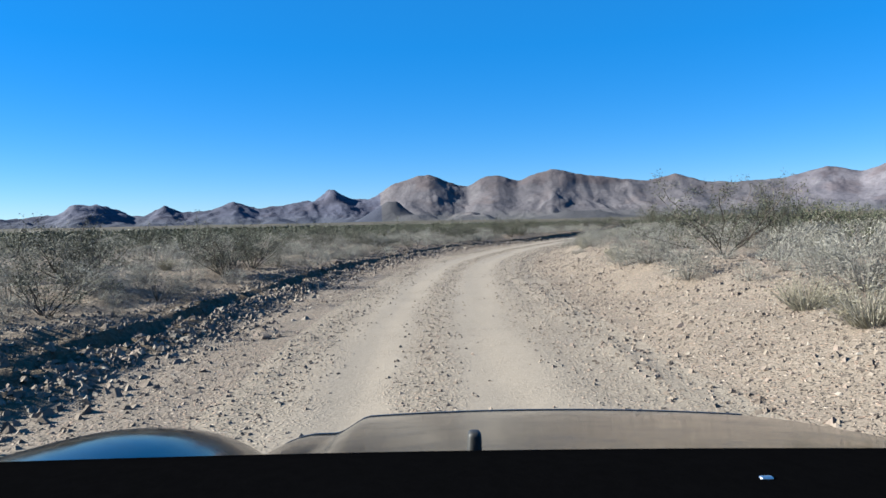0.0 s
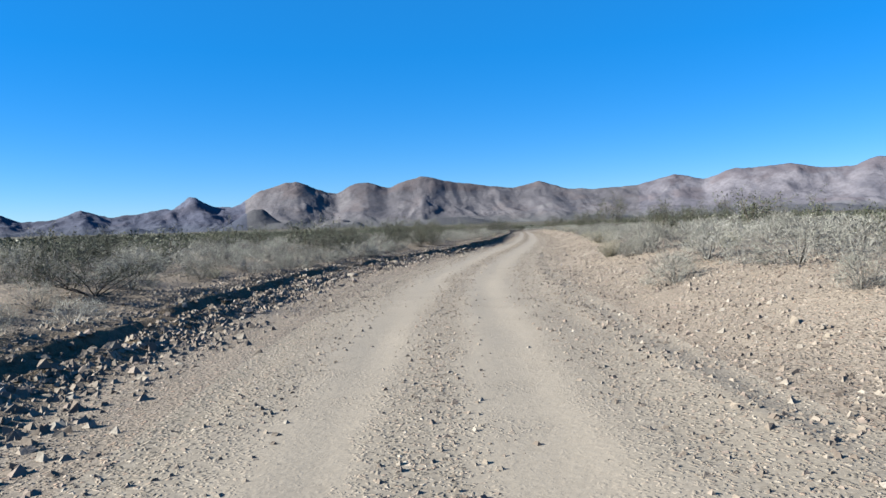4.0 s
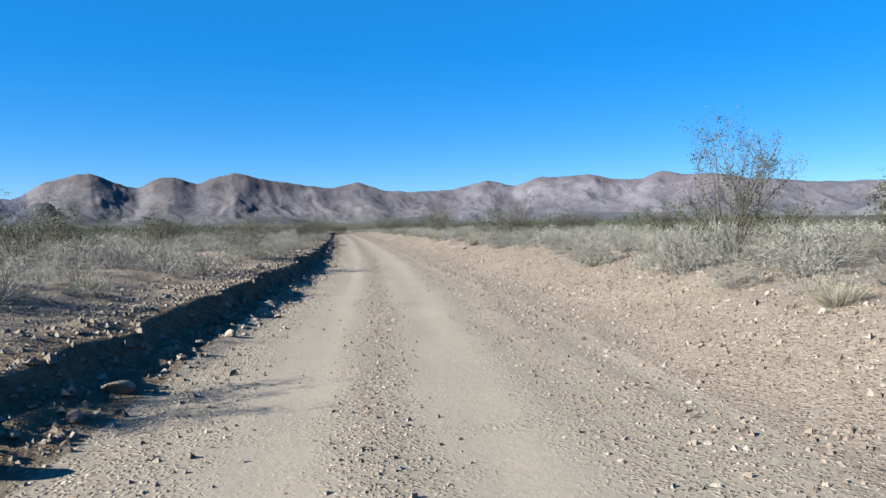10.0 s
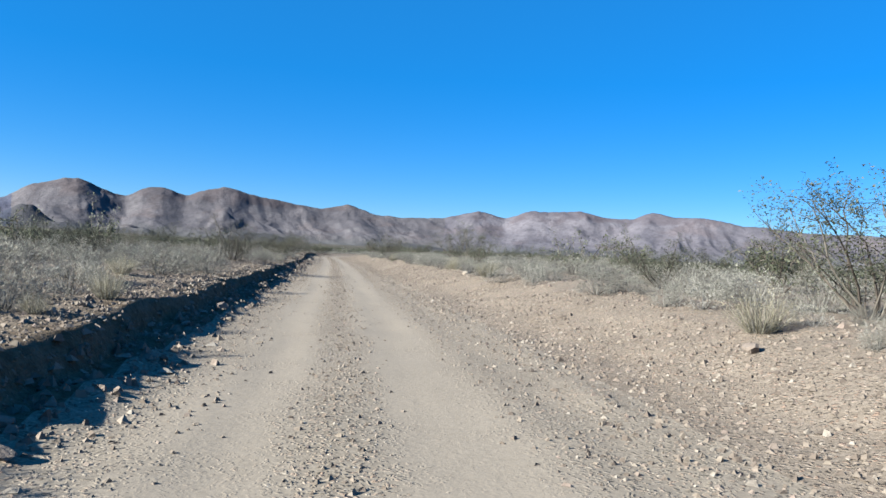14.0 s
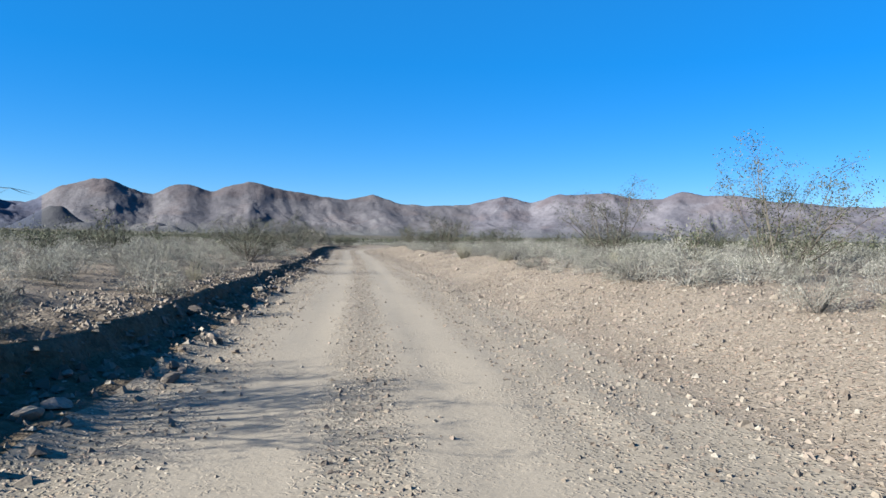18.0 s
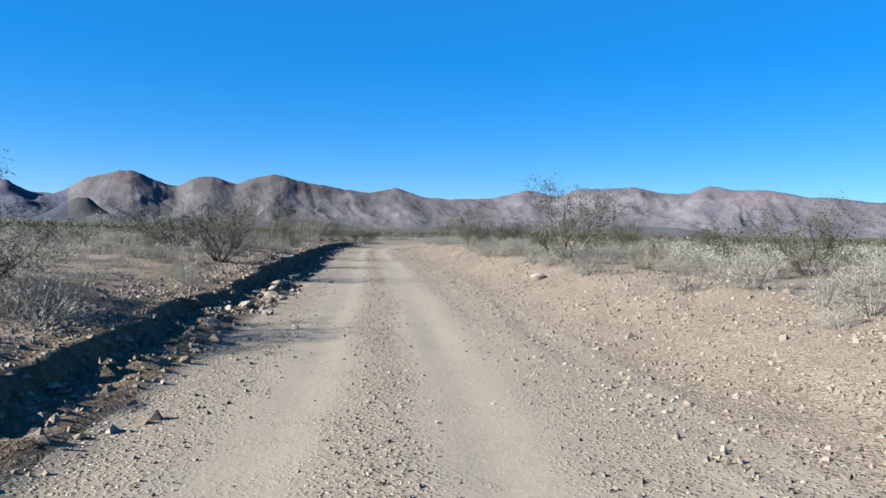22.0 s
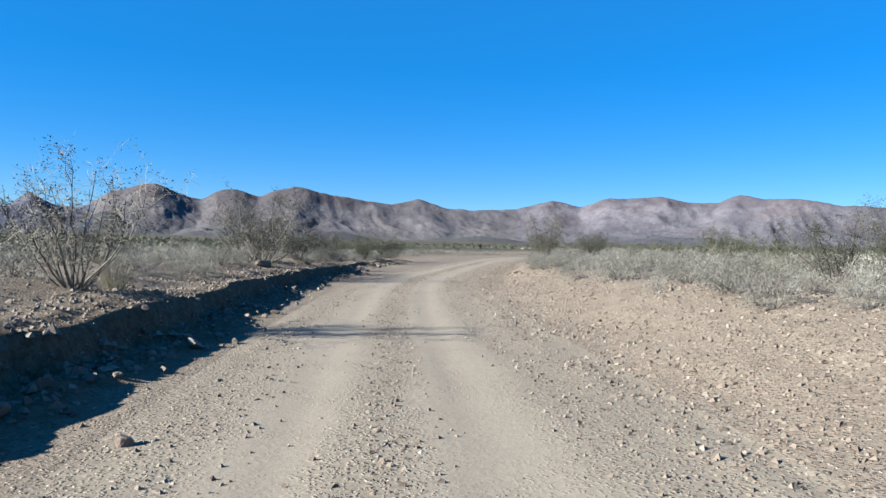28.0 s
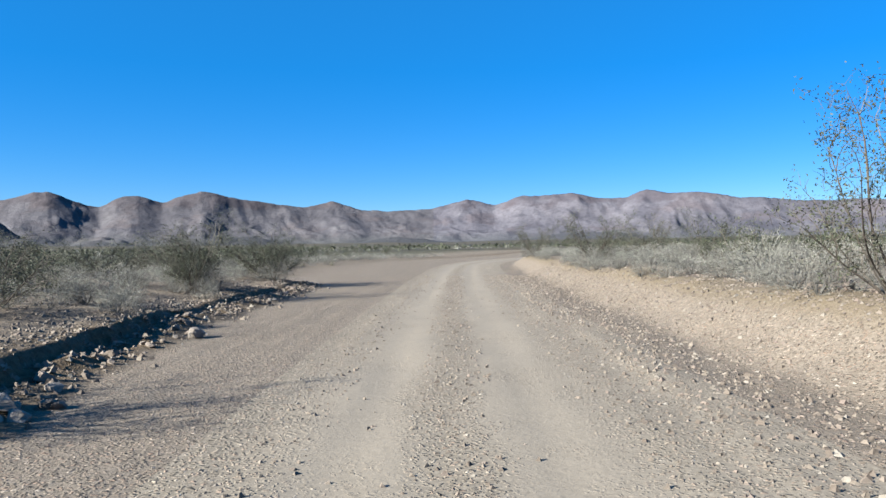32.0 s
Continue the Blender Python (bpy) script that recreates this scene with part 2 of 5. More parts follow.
def make_plant(name, colors, rough=0.8, spec=0.15, through=0.0):
    """Colours of stems or leaves: each blade has its own shade, and each plant its own."""
    m, nt, b = material(name, rough, spec)
    g = nt.nodes.new("ShaderNodeNewGeometry")
    info = nt.nodes.new("ShaderNodeObjectInfo")
    shade = ramp(nt, g.outputs["Random Per Island"], colors)
    tint = ramp(nt, info.outputs["Random"], [(0.0, 0.78), (1.0, 1.12)])
    own = nt.nodes.new("ShaderNodeAttribute")
    own.attribute_name = "own_shade"             # of the plants that stand joined in one mesh
    tint = blend(nt, 1.0, tint, math_node(nt, "ADD", own.outputs["Fac"], 1.0), "MULTIPLY")
    col = blend(nt, 1.0, shade, tint, "MULTIPLY")
    nt.links.new(col, b.inputs["Base Color"])
    if through:
        t = nt.nodes.new("ShaderNodeBsdfTranslucent")
        nt.links.new(col, t.inputs[0])
        mix = node(nt, "ShaderNodeMixShader", Fac=through)
        nt.links.new(b.outputs[0], mix.inputs[1])
        nt.links.new(t.outputs[0], mix.inputs[2])
        nt.links.new(mix.outputs[0], nt.nodes["Material Output"].inputs[0])
    return m


BARK_DARK = make_plant("creosote_bark", [(0.0, (0.034, 0.027, 0.022)), (0.5, (0.058, 0.048, 0.040)), (1.0, (0.104, 0.094, 0.079))])
BARK_PALE = make_plant("dry_bark", [(0.0, (0.050, 0.043, 0.036)), (0.6, (0.092, 0.083, 0.072)), (1.0, (0.150, 0.140, 0.125))])
LEAF_OLIVE = make_plant("creosote_leaf", [(0.0, (0.019, 0.022, 0.012)), (0.5, (0.034, 0.039, 0.021)), (0.85, (0.054, 0.058, 0.036)), (1.0, (0.078, 0.078, 0.054))], 0.6, 0.25, 0.08)
LEAF_GREY = make_plant("grey_leaf", [(0.0, (0.112, 0.108, 0.091)), (0.5, (0.168, 0.163, 0.141)), (1.0, (0.222, 0.217, 0.192))], 0.9, 0.05, 0.24)
TWIG_GREY = make_plant("grey_twig", [(0.0, (0.084, 0.078, 0.070)), (0.5, (0.145, 0.138, 0.124)), (1.0, (0.190, 0.183, 0.166))], 0.9, 0.08, 0.1)
STRAW = make_plant("straw", [(0.0, (0.125, 0.110, 0.076)), (0.5, (0.205, 0.188, 0.138)), (1.0, (0.285, 0.268, 0.212))], 0.75, 0.15, 0.25)


def make_plain():
    """The far plain, grown over with scrub: olive and grey mottling over tan soil."""
    m, nt, b = material("scrub_plain", 0.95, 0.1)
    pos = place_vector(nt)
    wide, patch, fine = noise_tex(nt, pos, 0.006, 4.0), noise_tex(nt, pos, 0.05, 5.0, 0.65), noise_tex(nt, pos, 0.5, 5.0, 0.7)
    col = blend(nt, ramp(nt, patch, [(0.35, 0.0), (0.65, 1.0)]), (0.044, 0.041, 0.031), (0.068, 0.062, 0.052))
    col = blend(nt, ramp(nt, fine, [(0.45, 0.0), (0.6, 0.7)]), col, (0.030, 0.028, 0.014))
    col = blend(nt, ramp(nt, wide, [(0.5, 0.0), (0.68, 0.6)]), col, (0.108, 0.086, 0.065))
    nt.links.new(col, b.inputs["Base Color"])
    bump(nt, b, fine, 0.6, 1.0)
    return m


PLAIN = make_plain()

# ---------------------------------------------------------------- the road's line
# plan of the road's axis: the lane that the car keeps to; distance along it, x, y
AXIS = np.array([(-60, 2.2, -59.96), (-30, 1.1, -29.98), (-15, 0.55, -14.99), (0, 0.0, 0.0), (15, -0.22, 15.0), (30, 0.86, 29.94), (45, 3.98, 44.6),
                 (60, 8.59, 58.86), (75, 13.64, 72.99), (90, 18.61, 87.14), (120, 27.73, 115.72), (150, 36.65, 144.35), (180, 45.23, 173.1),
                 (195, 49.34, 187.53), (210, 53.61, 201.9), (223, 58.21, 214.06), (232, 62.29, 222.08), (240, 66.01, 229.17), (248, 69.79, 236.22), (256, 73.61, 243.25), (264, 77.48, 250.25), (274, 82.47, 258.91), (285, 88.29, 268.24), (300, 97.66, 279.94), (320, 112.72, 293.04), (340, 130.18, 302.72), (360, 149.28, 308.55)])


def smooth_line(knots, s):
    """Cubic curve through the knots (distance, value...)."""
    t, out = knots[:, 0], []
    i = np.clip(np.searchsorted(t, s, side="right") - 1, 0, len(t) - 2)
    h = t[i + 1] - t[i]
    f = (s - t[i]) / h
    for k in range(1, knots.shape[1]):
        v = knots[:, k]
        slope = np.gradient(v, t)
        out.append((2 * f**3 - 3 * f**2 + 1) * v[i] + (f**3 - 2 * f**2 + f) * h * slope[i] + (3 * f**2 - 2 * f**3) * v[i + 1] + (f**3 - f**2) * h * slope[i + 1])
    return out


S0, S1 = -45.0, 350.0
AX_S = np.arange(-60, 360.01, 0.25)
AX_X, AX_Y = smooth_line(AXIS, AX_S)
TX, TY = np.gradient(AX_X, AX_S), np.gradient(AX_Y, AX_S)
TN = np.hypot(TX, TY)
TX, TY = TX / TN, TY / TN


def spot(s, u):
    """World x, y of a place s along the road and u to its right."""
    x, y = np.interp(s, AX_S, AX_X), np.interp(s, AX_S, AX_Y)
    tx, ty = np.interp(s, AX_S, TX), np.interp(s, AX_S, TY)
    return x + u * ty, y - u * tx


BANK = np.array([(-60, 4.7), (10, 4.6), (29, 4.3), (48, 4.6), (58, 4.15), (66, 3.1), (80, 2.6), (92, 2.6), (105, 2.7), (128, 2.85), (147, 2.95), (158, 3.05), (166, 3.12), (178, 3.3), (205, 3.5), (217, 3.75), (226, 4.0), (232, 5.2), (238, 5.8), (247, 6.1), (252, 6.2), (255, 7.0), (260, 11), (360, 12)])
BANK_HEIGHT = np.array([(-60, 0.25), (58, 0.25), (75, 0.42), (90, 0.44), (112, 0.43), (128, 0.40), (150, 0.34), (162, 0.36), (172, 0.54), (200, 0.54), (217, 0.51), (226, 0.46), (232, 0.34), (240, 0.28), (252, 0.22), (257, 0.04), (360, 0.02)])


def bank_edge(s):
    """How far left of the axis the cut bank's lip runs, with its crumbled outline."""
    ragged = (fractal(s * 0.55, s * 0.0 + 3.1, 4, 5) - 0.5) * 0.6 + (value_noise(s * 3.1, s * 0.0 + 9.4, 8) - 0.5) * 0.24
    return -np.interp(s, BANK[:, 0], BANK[:, 1]) + ragged


def ease(a, b, v):
    f = np.clip((v - a) / (b - a), 0, 1)
    return f * f * (3 - 2 * f)


def height(s, u):
    """Height of the ground over the lane's level."""
    s, u = np.asarray(s, float), np.asarray(u, float)
    lip = bank_edge(s)
    bank = np.interp(s, BANK_HEIGHT[:, 0], BANK_HEIGHT[:, 1]) + (value_noise(s * 0.6, s * 0 + 1.7, 4) - 0.5) * 0.12
    d = u - lip                                  # right of the lip
    left = bank + 0.24 * ease(0.2, 2.6, -d) + 0.05 * ease(0.15, 0.45, -d) * (1 - ease(0.5, 1.1, -d))
    face = 0.10 + (bank - 0.10) * (1 - ease(0.0, 0.26, d))
    lumps = (fractal(s * 3.2, u * 5.0, 3, 27) - 0.5) * 0.30 * ease(0.0, 0.1, d) * (1 - ease(0.35, 0.9, d)) + 0.07 * ease(0.35, 0.6, d) * (1 - ease(0.75, 1.15, d)) * value_noise(s * 0.7, s * 0 + 5.0, 28) * (1 - ease(58, 68, s) * (1 - ease(112, 125, s)))
    foot = face - 0.10 * ease(0.25, 1.1, d) + lumps
    z = np.where(d < 0, left, foot)
    steep = ease(212, 226, s)                    # a low cut on the right towards the second bend
    start, top = 2.6 + 1.2 * steep, 6.3 - 0.75 * steep
    right = 0.76 * ease(start, top, u) + 0.12 * ease(5.5, 12, u)
    z = np.where(u > 0, right, z)
    x, y = spot(s, u)
    off = np.maximum(ease(0.0, 0.5, -d), ease(2.6, 4.0, u))
    z = z + off * ((fractal(x * 0.35, y * 0.35, 3, 21) - 0.5) * 0.26 + (fractal(x * 2.2, y * 2.2, 3, 22) - 0.5) * 0.10)
    on = 1 - off
    z = z + on * ((fractal(x * 0.9, y * 0.9, 3, 23) - 0.5) * 0.035 + (value_noise(u * 5.0, s * 0.25, 24) - 0.5) * 0.016)
    for lane in (-0.68, 0.86):                   # the wheel tracks
        z = z - 0.012 * np.exp(-(((u - lane) / 0.24) ** 2))
    ridge = 2.35 + (value_noise(s * 0.12, s * 0 + 7.0, 31) - 0.5) * 0.7   # loose gravel thrown to the side
    z = z + 0.035 * np.exp(-(((u - ridge) / 0.2) ** 2)) * value_noise(s * 0.8, s * 0 + 2.0, 33)
    far = ease(14, 45, np.abs(u))
    return z + far * (fractal(x * 0.035, y * 0.035, 3, 41) - 0.5) * 0.9


def plain(x, y):
    """The plain away from the road: gentle swells, and the long fans that rise to the mountains."""
    r = np.hypot(x - 25, y - 150)
    swell = (fractal(x * 0.012, y * 0.012, 3, 51) - 0.5) * 3.0 * ease(60, 500, r) + (fractal(x * 0.002, y * 0.002, 3, 52) - 0.5) * 14 * ease(500, 1800, r)
    return 0.8 + swell + 22 * ease(900, 3300, r)


# ---------------------------------------------------------------- ground and road
def build_ground():
    cols = np.concatenate([[-80, -70, -60, -48, -38, -30, -24, -19, -15, -12, -10, -8.4, -7.5, -7.0], np.arange(-6.64, -1.59, 0.09),
                           np.arange(-1.4, 2.3, 0.16), np.arange(2.3, 6.6, 0.12), [6.9, 7.4, 8, 9, 10.5, 12.5, 15, 19, 24, 30, 38, 48, 60, 70, 80]])
    rows = np.concatenate([np.arange(S0, -4, 0.6), np.arange(-4, 262, 0.24), np.arange(262, S1, 1.0)])
    ss, uu = np.meshgrid(rows, cols, indexing="ij")
    x, y = spot(ss, uu)
    z = height(ss, uu)
    edge = np.maximum(ease(42, 60, np.abs(uu)), np.maximum(ease(S0 + 12, S0, ss), ease(S1 - 30, S1, ss)))
    z = z * (1 - edge) + (plain(x, y) - 0.12 - 1.2 * ease(64, 80, np.abs(uu))) * edge
    n, k = ss.shape
    idx = np.arange(n * k).reshape(n, k)
    quad = np.stack([idx[:-1, :-1], idx[:-1, 1:], idx[1:, 1:], idx[1:, :-1]], -1)
    verts = np.stack([x, y, z], -1).reshape(-1, 3)
    lane = (cols[:-1] >= -2.06) & (cols[1:] <= 2.95)
    return verts, quad, lane, uu.ravel(), ss.ravel()


verts, quad, lane, lane_u, lane_s = build_ground()
side = quad[:, ~lane].reshape(-1, 4)
mid = quad[:, lane].reshape(-1, 4)


def compact(v, f):
    used, inv = np.unique(f, return_inverse=True)
    return v[used], inv.reshape(f.shape), used


# the plain out to the foot of the mountains joins the strip beside the road in one sheet
ga = np.radians(np.arange(0, 360, 2.0))
gr = np.concatenate([np.arange(0, 400, 16), np.geomspace(400, 4700, 60)])
rr, aa = np.meshgrid(gr, ga, indexing="ij")
px, py = 45 + rr * np.sin(aa), 150 + rr * np.cos(aa)
near_d = np.full(rr.shape, 1e9)
for k in range(0, len(AX_S), 12):
    near_d = np.minimum(near_d, np.hypot(px - AX_X[k], py - AX_Y[k]))
pz = plain(px, py) - 2.2 * (1 - ease(50, 75, near_d))
n, k = rr.shape
idx = np.arange(n * k).reshape(n, k)
nxt = np.roll(idx, -1, axis=1)
pq = np.stack([idx[:-1], idx[1:], nxt[1:], nxt[:-1]], -1).reshape(-1, 4)
sv, sf, side_used = compact(verts, side)
ground_v = np.concatenate([sv, np.stack([px, py, pz], -1).reshape(-1, 3)])
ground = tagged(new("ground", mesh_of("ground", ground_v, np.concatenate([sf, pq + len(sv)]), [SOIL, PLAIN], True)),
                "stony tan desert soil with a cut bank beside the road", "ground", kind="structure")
ground.data.polygons.foreach_set("material_index", np.concatenate([np.zeros(len(sf), np.int32), np.ones(len(pq), np.int32)]))
cover = ground.data.attributes.new("cover", "FLOAT", "POINT")   # how far scrub has closed over the soil
cover.data.foreach_set("value", np.concatenate([ease(9, 48, np.abs(lane_u[side_used])), np.ones(len(ground_v) - len(sv))]).astype(np.float32))
side_s, side_u = lane_s[side_used], lane_u[side_used]
side_d = side_u - bank_edge(side_s)
# reddish bank soil, with the shade of its face and foot painted in
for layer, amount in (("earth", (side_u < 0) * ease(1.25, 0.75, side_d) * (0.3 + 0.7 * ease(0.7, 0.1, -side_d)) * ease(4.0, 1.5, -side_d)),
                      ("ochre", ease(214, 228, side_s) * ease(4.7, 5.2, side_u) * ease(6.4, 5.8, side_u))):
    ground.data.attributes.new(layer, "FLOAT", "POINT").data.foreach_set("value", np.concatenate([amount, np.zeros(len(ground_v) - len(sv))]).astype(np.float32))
rv, rf, used = compact(verts, mid)
road_mesh = mesh_of("road", rv, rf, ROAD_DIRT, True)
uvs = road_mesh.uv_layers.new(name="lane")
corner = np.empty(len(road_mesh.loops), np.int32)
road_mesh.loops.foreach_get("vertex_index", corner)
uvs.data.foreach_set("uv", np.stack([lane_u[used][corner], lane_s[used][corner]], -1).astype(np.float32).ravel())
road = tagged(new("road", road_mesh), "graded tan dirt road with pale wheel tracks and loose gravel", "dirt road", kind="structure")


# ---------------------------------------------------------------- mountains
def make_mountain(name, tone):
    m, nt, b = material(name, 0.95, 0.1)
    g = nt.nodes.new("ShaderNodeNewGeometry")
    pos = g.outputs["Position"]
    wide, band, fine = noise_tex(nt, pos, 0.0022, 4.0), noise_tex(nt, pos, 0.009, 5.0, 0.65), noise_tex(nt, pos, 0.045, 6.0, 0.7)
    # rock tones greyed towards blue-purple: distance haze is painted into the base colour
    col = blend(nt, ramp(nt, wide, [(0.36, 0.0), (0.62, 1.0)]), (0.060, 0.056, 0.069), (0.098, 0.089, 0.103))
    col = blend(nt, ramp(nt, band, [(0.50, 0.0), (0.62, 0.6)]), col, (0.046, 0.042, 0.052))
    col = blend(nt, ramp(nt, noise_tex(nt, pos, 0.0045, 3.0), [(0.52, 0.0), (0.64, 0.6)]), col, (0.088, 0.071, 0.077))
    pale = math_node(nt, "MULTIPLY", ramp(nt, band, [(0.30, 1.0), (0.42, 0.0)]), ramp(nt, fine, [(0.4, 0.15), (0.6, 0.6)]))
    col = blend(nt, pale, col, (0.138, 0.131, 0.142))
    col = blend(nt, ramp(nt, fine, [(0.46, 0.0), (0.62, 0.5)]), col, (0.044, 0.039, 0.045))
    sep = nt.nodes.new("ShaderNodeSeparateXYZ")
    nt.links.new(pos, sep.inputs[0])
    high = math_node(nt, "MULTIPLY", math_node(nt, "ADD", sep.outputs[2], math_node(nt, "MULTIPLY", band, 150.0)), 0.0025)
    col = blend(nt, ramp(nt, high, [(0.76, 0.0), (0.84, 0.45)]), col, (0.050, 0.040, 0.047))   # dark cap rock
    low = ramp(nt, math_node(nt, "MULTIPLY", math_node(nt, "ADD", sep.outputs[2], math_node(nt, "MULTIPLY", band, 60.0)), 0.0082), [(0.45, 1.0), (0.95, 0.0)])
    col = blend(nt, math_node(nt, "MULTIPLY", low, 0.7), col, (0.064, 0.064, 0.066))   # scrub on the fans, its tone lifted by painted haze
    hills = nt.nodes.new("ShaderNodeAttribute")
    hills.attribute_name = "front"
    col = blend(nt, math_node(nt, "MULTIPLY", hills.outputs["Fac"], 0.8), col, blend(nt, fine, (0.030, 0.030, 0.037), (0.056, 0.054, 0.062)))   # dark lava hills in front
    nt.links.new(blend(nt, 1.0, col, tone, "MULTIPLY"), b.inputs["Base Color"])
    bump(nt, b, math_node(nt, "ADD", fine, math_node(nt, "MULTIPLY", band, 2.0)), 6.0, 0.7)
    return m


# tone per range: the paler far one and bluer hills hold painted haze
HAZED_RANGE_ROCK = make_mountain("range_rock", (0.94, 0.96, 0.90))
HAZED_FAR_ROCK = make_mountain("far_range_rock", (1.06, 1.09, 1.08))
HAZED_HILL_ROCK = make_mountain("dark_hill_rock", (0.60, 0.70, 0.86))
# the skyline's summits and saddles: azimuth (degrees left of north), height in degrees
WEST_HILLS = np.array([(80, 0.8), (60, 1.0), (45, 0.9), (33.4, 1.05), (30, 1.4), (28.8, 2.1), (27.5, 2.15), (26, 1.6), (24.8, 1.2), (22.6, 1.85), (21, 1.5), (19.7, 1.5),
                       (17.7, 2.25), (15.8, 1.7), (12.6, 2.1), (11.2, 2.3), (9.9, 3.1), (8.5, 2.6), (6.6, 2.3)])
MAIN_RANGE = np.array([(4.3, 3.6), (1.6, 4.37), (-0.4, 3.5), (-1.7, 3.2), (-2.8, 3.9), (-4.2, 4.08), (-6.1, 3.6), (-7.4, 4.15), (-8.7, 4.48), (-11.6, 3.9), (-14.3, 3.5),
                       (-16.5, 3.25), (-18.5, 3.74), (-20.9, 3.0), (-23.5, 2.95), (-26.2, 3.05)])
EAST_RANGE = np.array([(-29.2, 3.76), (-31.4, 3.3), (-33.6, 3.97), (-35.7, 4.0), (-37.5, 4.1), (-39.9, 3.58), (-41.8, 3.69), (-43.1, 4.2), (-44.6, 3.86), (-46.6, 3.9),
                       (-49.5, 3.4), (-53.6, 3.0), (-60, 2.8), (-70, 2.4), (-95, 1.6)])
# dark hills that stand before the range: azimuth, height in degrees, how far back, half width in degrees
FOOTHILLS = [(4.7, 1.9, 0.42, 3.6), (-10.5, 1.05, 0.3, 7.5), (-24.0, 0.95, 0.35, 6.0), (-38.0, 1.15, 0.4, 8.0)]
SKYLINE = np.concatenate([WEST_HILLS, MAIN_RANGE, EAST_RANGE])[::-1]


def build_mountains():
    az = np.arange(-95, 80.01, 0.13)
    f = np.linspace(0, 1.14, 84)
    aa, ff = np.meshgrid(az, f, indexing="ij")
    crest_r = 4250 + 220 * (fractal(az * 0.11, az * 0 + 1.3, 3, 61) - 0.5)
    rr = 3150 + (crest_r[:, None] - 3150) * ff
    x, y = 25 - rr * np.sin(np.radians(aa)), 150 + rr * np.cos(np.radians(aa))
    bend = (fractal(x * 0.0016, y * 0.0016, 3, 62) - 0.5) * 9.0 * (1 - np.clip(ff, 0, 1))
    lean = (fractal(az * 0.07, az * 0 + 4.4, 2, 60) - 0.5)[:, None]
    line = np.clip(aa + bend + 9.0 * lean * (1 - np.clip(ff, 0, 1)), -95, 80)
    xs = x + 1300 * lean * ff                    # the gullies run down the slopes aslant
    rugged = 0.34 + 0.62 * ease(4, 9, aa)        # the low western hills are the craggier ones
    wide = np.arange(-95, 80.01, 0.5)
    broad = np.convolve(np.pad(np.interp(wide, SKYLINE[:, 0], SKYLINE[:, 1]), 11, mode="edge"), np.ones(23) / 23, "valid")
    base = np.interp(line, wide, broad)
    summit = 0.5 * np.interp(line, SKYLINE[:, 0], SKYLINE[:, 1]) + 0.5 * smooth_line(SKYLINE, line)[0]
    # each summit sends a broad spur down towards the plain, with a round back and hollows beside it
    swell = 1.0 + 0.25 * ease(1.0, 0.75, ff) * ease(0.2, 0.5, ff)
    crest = base + (summit - base) * np.where(ff < 1, ease(0.02, 0.45, ff) * swell, 1.0) + (fractal(x * 0.009, y * 0.006, 5, 63) - 0.5) * rugged
    spurs = fractal(xs * 0.0021 + 0.6 * fractal(x * 0.003, y * 0.003, 2, 68), y * 0.0012, 3, 64)
    gully = fractal(xs * 0.009 + 0.9 * fractal(x * 0.006, y * 0.006, 2, 69), y * 0.0045, 4, 65, ridged=True)
    rise = np.where(ff < 1, 0.35 * np.clip(ff, 0, 1) ** 1.4 + 0.65 * np.clip(ff, 0, 1) ** 3.0, 1 - (ff - 1) * 2.0)
    inner = np.clip(1 - np.abs(ff - 0.66) / 0.34, 0, 1)
    el = crest * (rise + inner * (0.42 * (spurs - 0.5) + 0.12 * (gully - 0.6))) + 0.10 * (gully - 0.6) * np.clip(ff * 1.5, 0, 1)
    cliff = ease(0.86, 0.90, ff) * ease(0.99, 0.93, ff) * ease(0.45, 0.65, fractal(x * 0.004, y * 0.004, 2, 67))
    el = el + cliff * (0.16 + 0.12 * (fractal(x * 0.02, y * 0.02, 3, 70) - 0.5))   # ledges of cap rock
    # knolls in front of the range
    knoll = np.clip(fractal(x * 0.0034, y * 0.0034, 3, 66) - 0.56, 0, 1) * 5.5 * np.clip(1 - np.abs(ff - 0.48) / 0.3, 0, 1)
    el = np.maximum(el, 0.33 + knoll * np.clip(crest / 3.5, 0.3, 1))
    front = np.zeros(el.shape)
    for az_k, el_k, f_k, half in FOOTHILLS:
        rough = 1 + 1.1 * (fractal(x * 0.0032, y * 0.0032, 4, 90) - 0.5)
        hill = el_k * rough * np.clip(1.1 - np.hypot((aa - az_k) / half, (ff - f_k) / 0.24), 0, 1)
        front = np.maximum(front, ease(-0.05, 0.1, hill - el))
        el = np.maximum(el, hill)
    top = el.max(1, keepdims=True)
    want = np.interp(az, SKYLINE[:, 0], SKYLINE[:, 1])[:, None]
    gain = np.convolve(np.pad((want / top)[:, 0], 13, mode='edge'), np.ones(27) / 27, 'valid')[:, None]
    el = el * gain
    ragged = ease(0.45, 0.95, ff) * (0.10 + 0.14 * ease(4, 9, aa))
    el = el + ragged * (fractal(x * 0.018, y * 0.018, 4, 91) - 0.5) + 0.045 * ease(0.3, 0.6, ff) * (fractal(x * 0.016, y * 0.005, 3, 92, ridged=True) - 0.6)
    z = rr * np.tan(np.radians(el)) + 1.0
    z = np.where(ff < 0.12, plain(x, y) * (1 - ease(0, 0.12, ff)) - 1.5 * (1 - ease(0, 0.04, ff)) + z * ease(0, 0.12, ff), z)
    n, k = aa.shape
    idx = np.arange(n * k).reshape(n, k)
    q = np.stack([idx[:-1, :-1], idx[:-1, 1:], idx[1:, 1:], idx[1:, :-1]], -1)
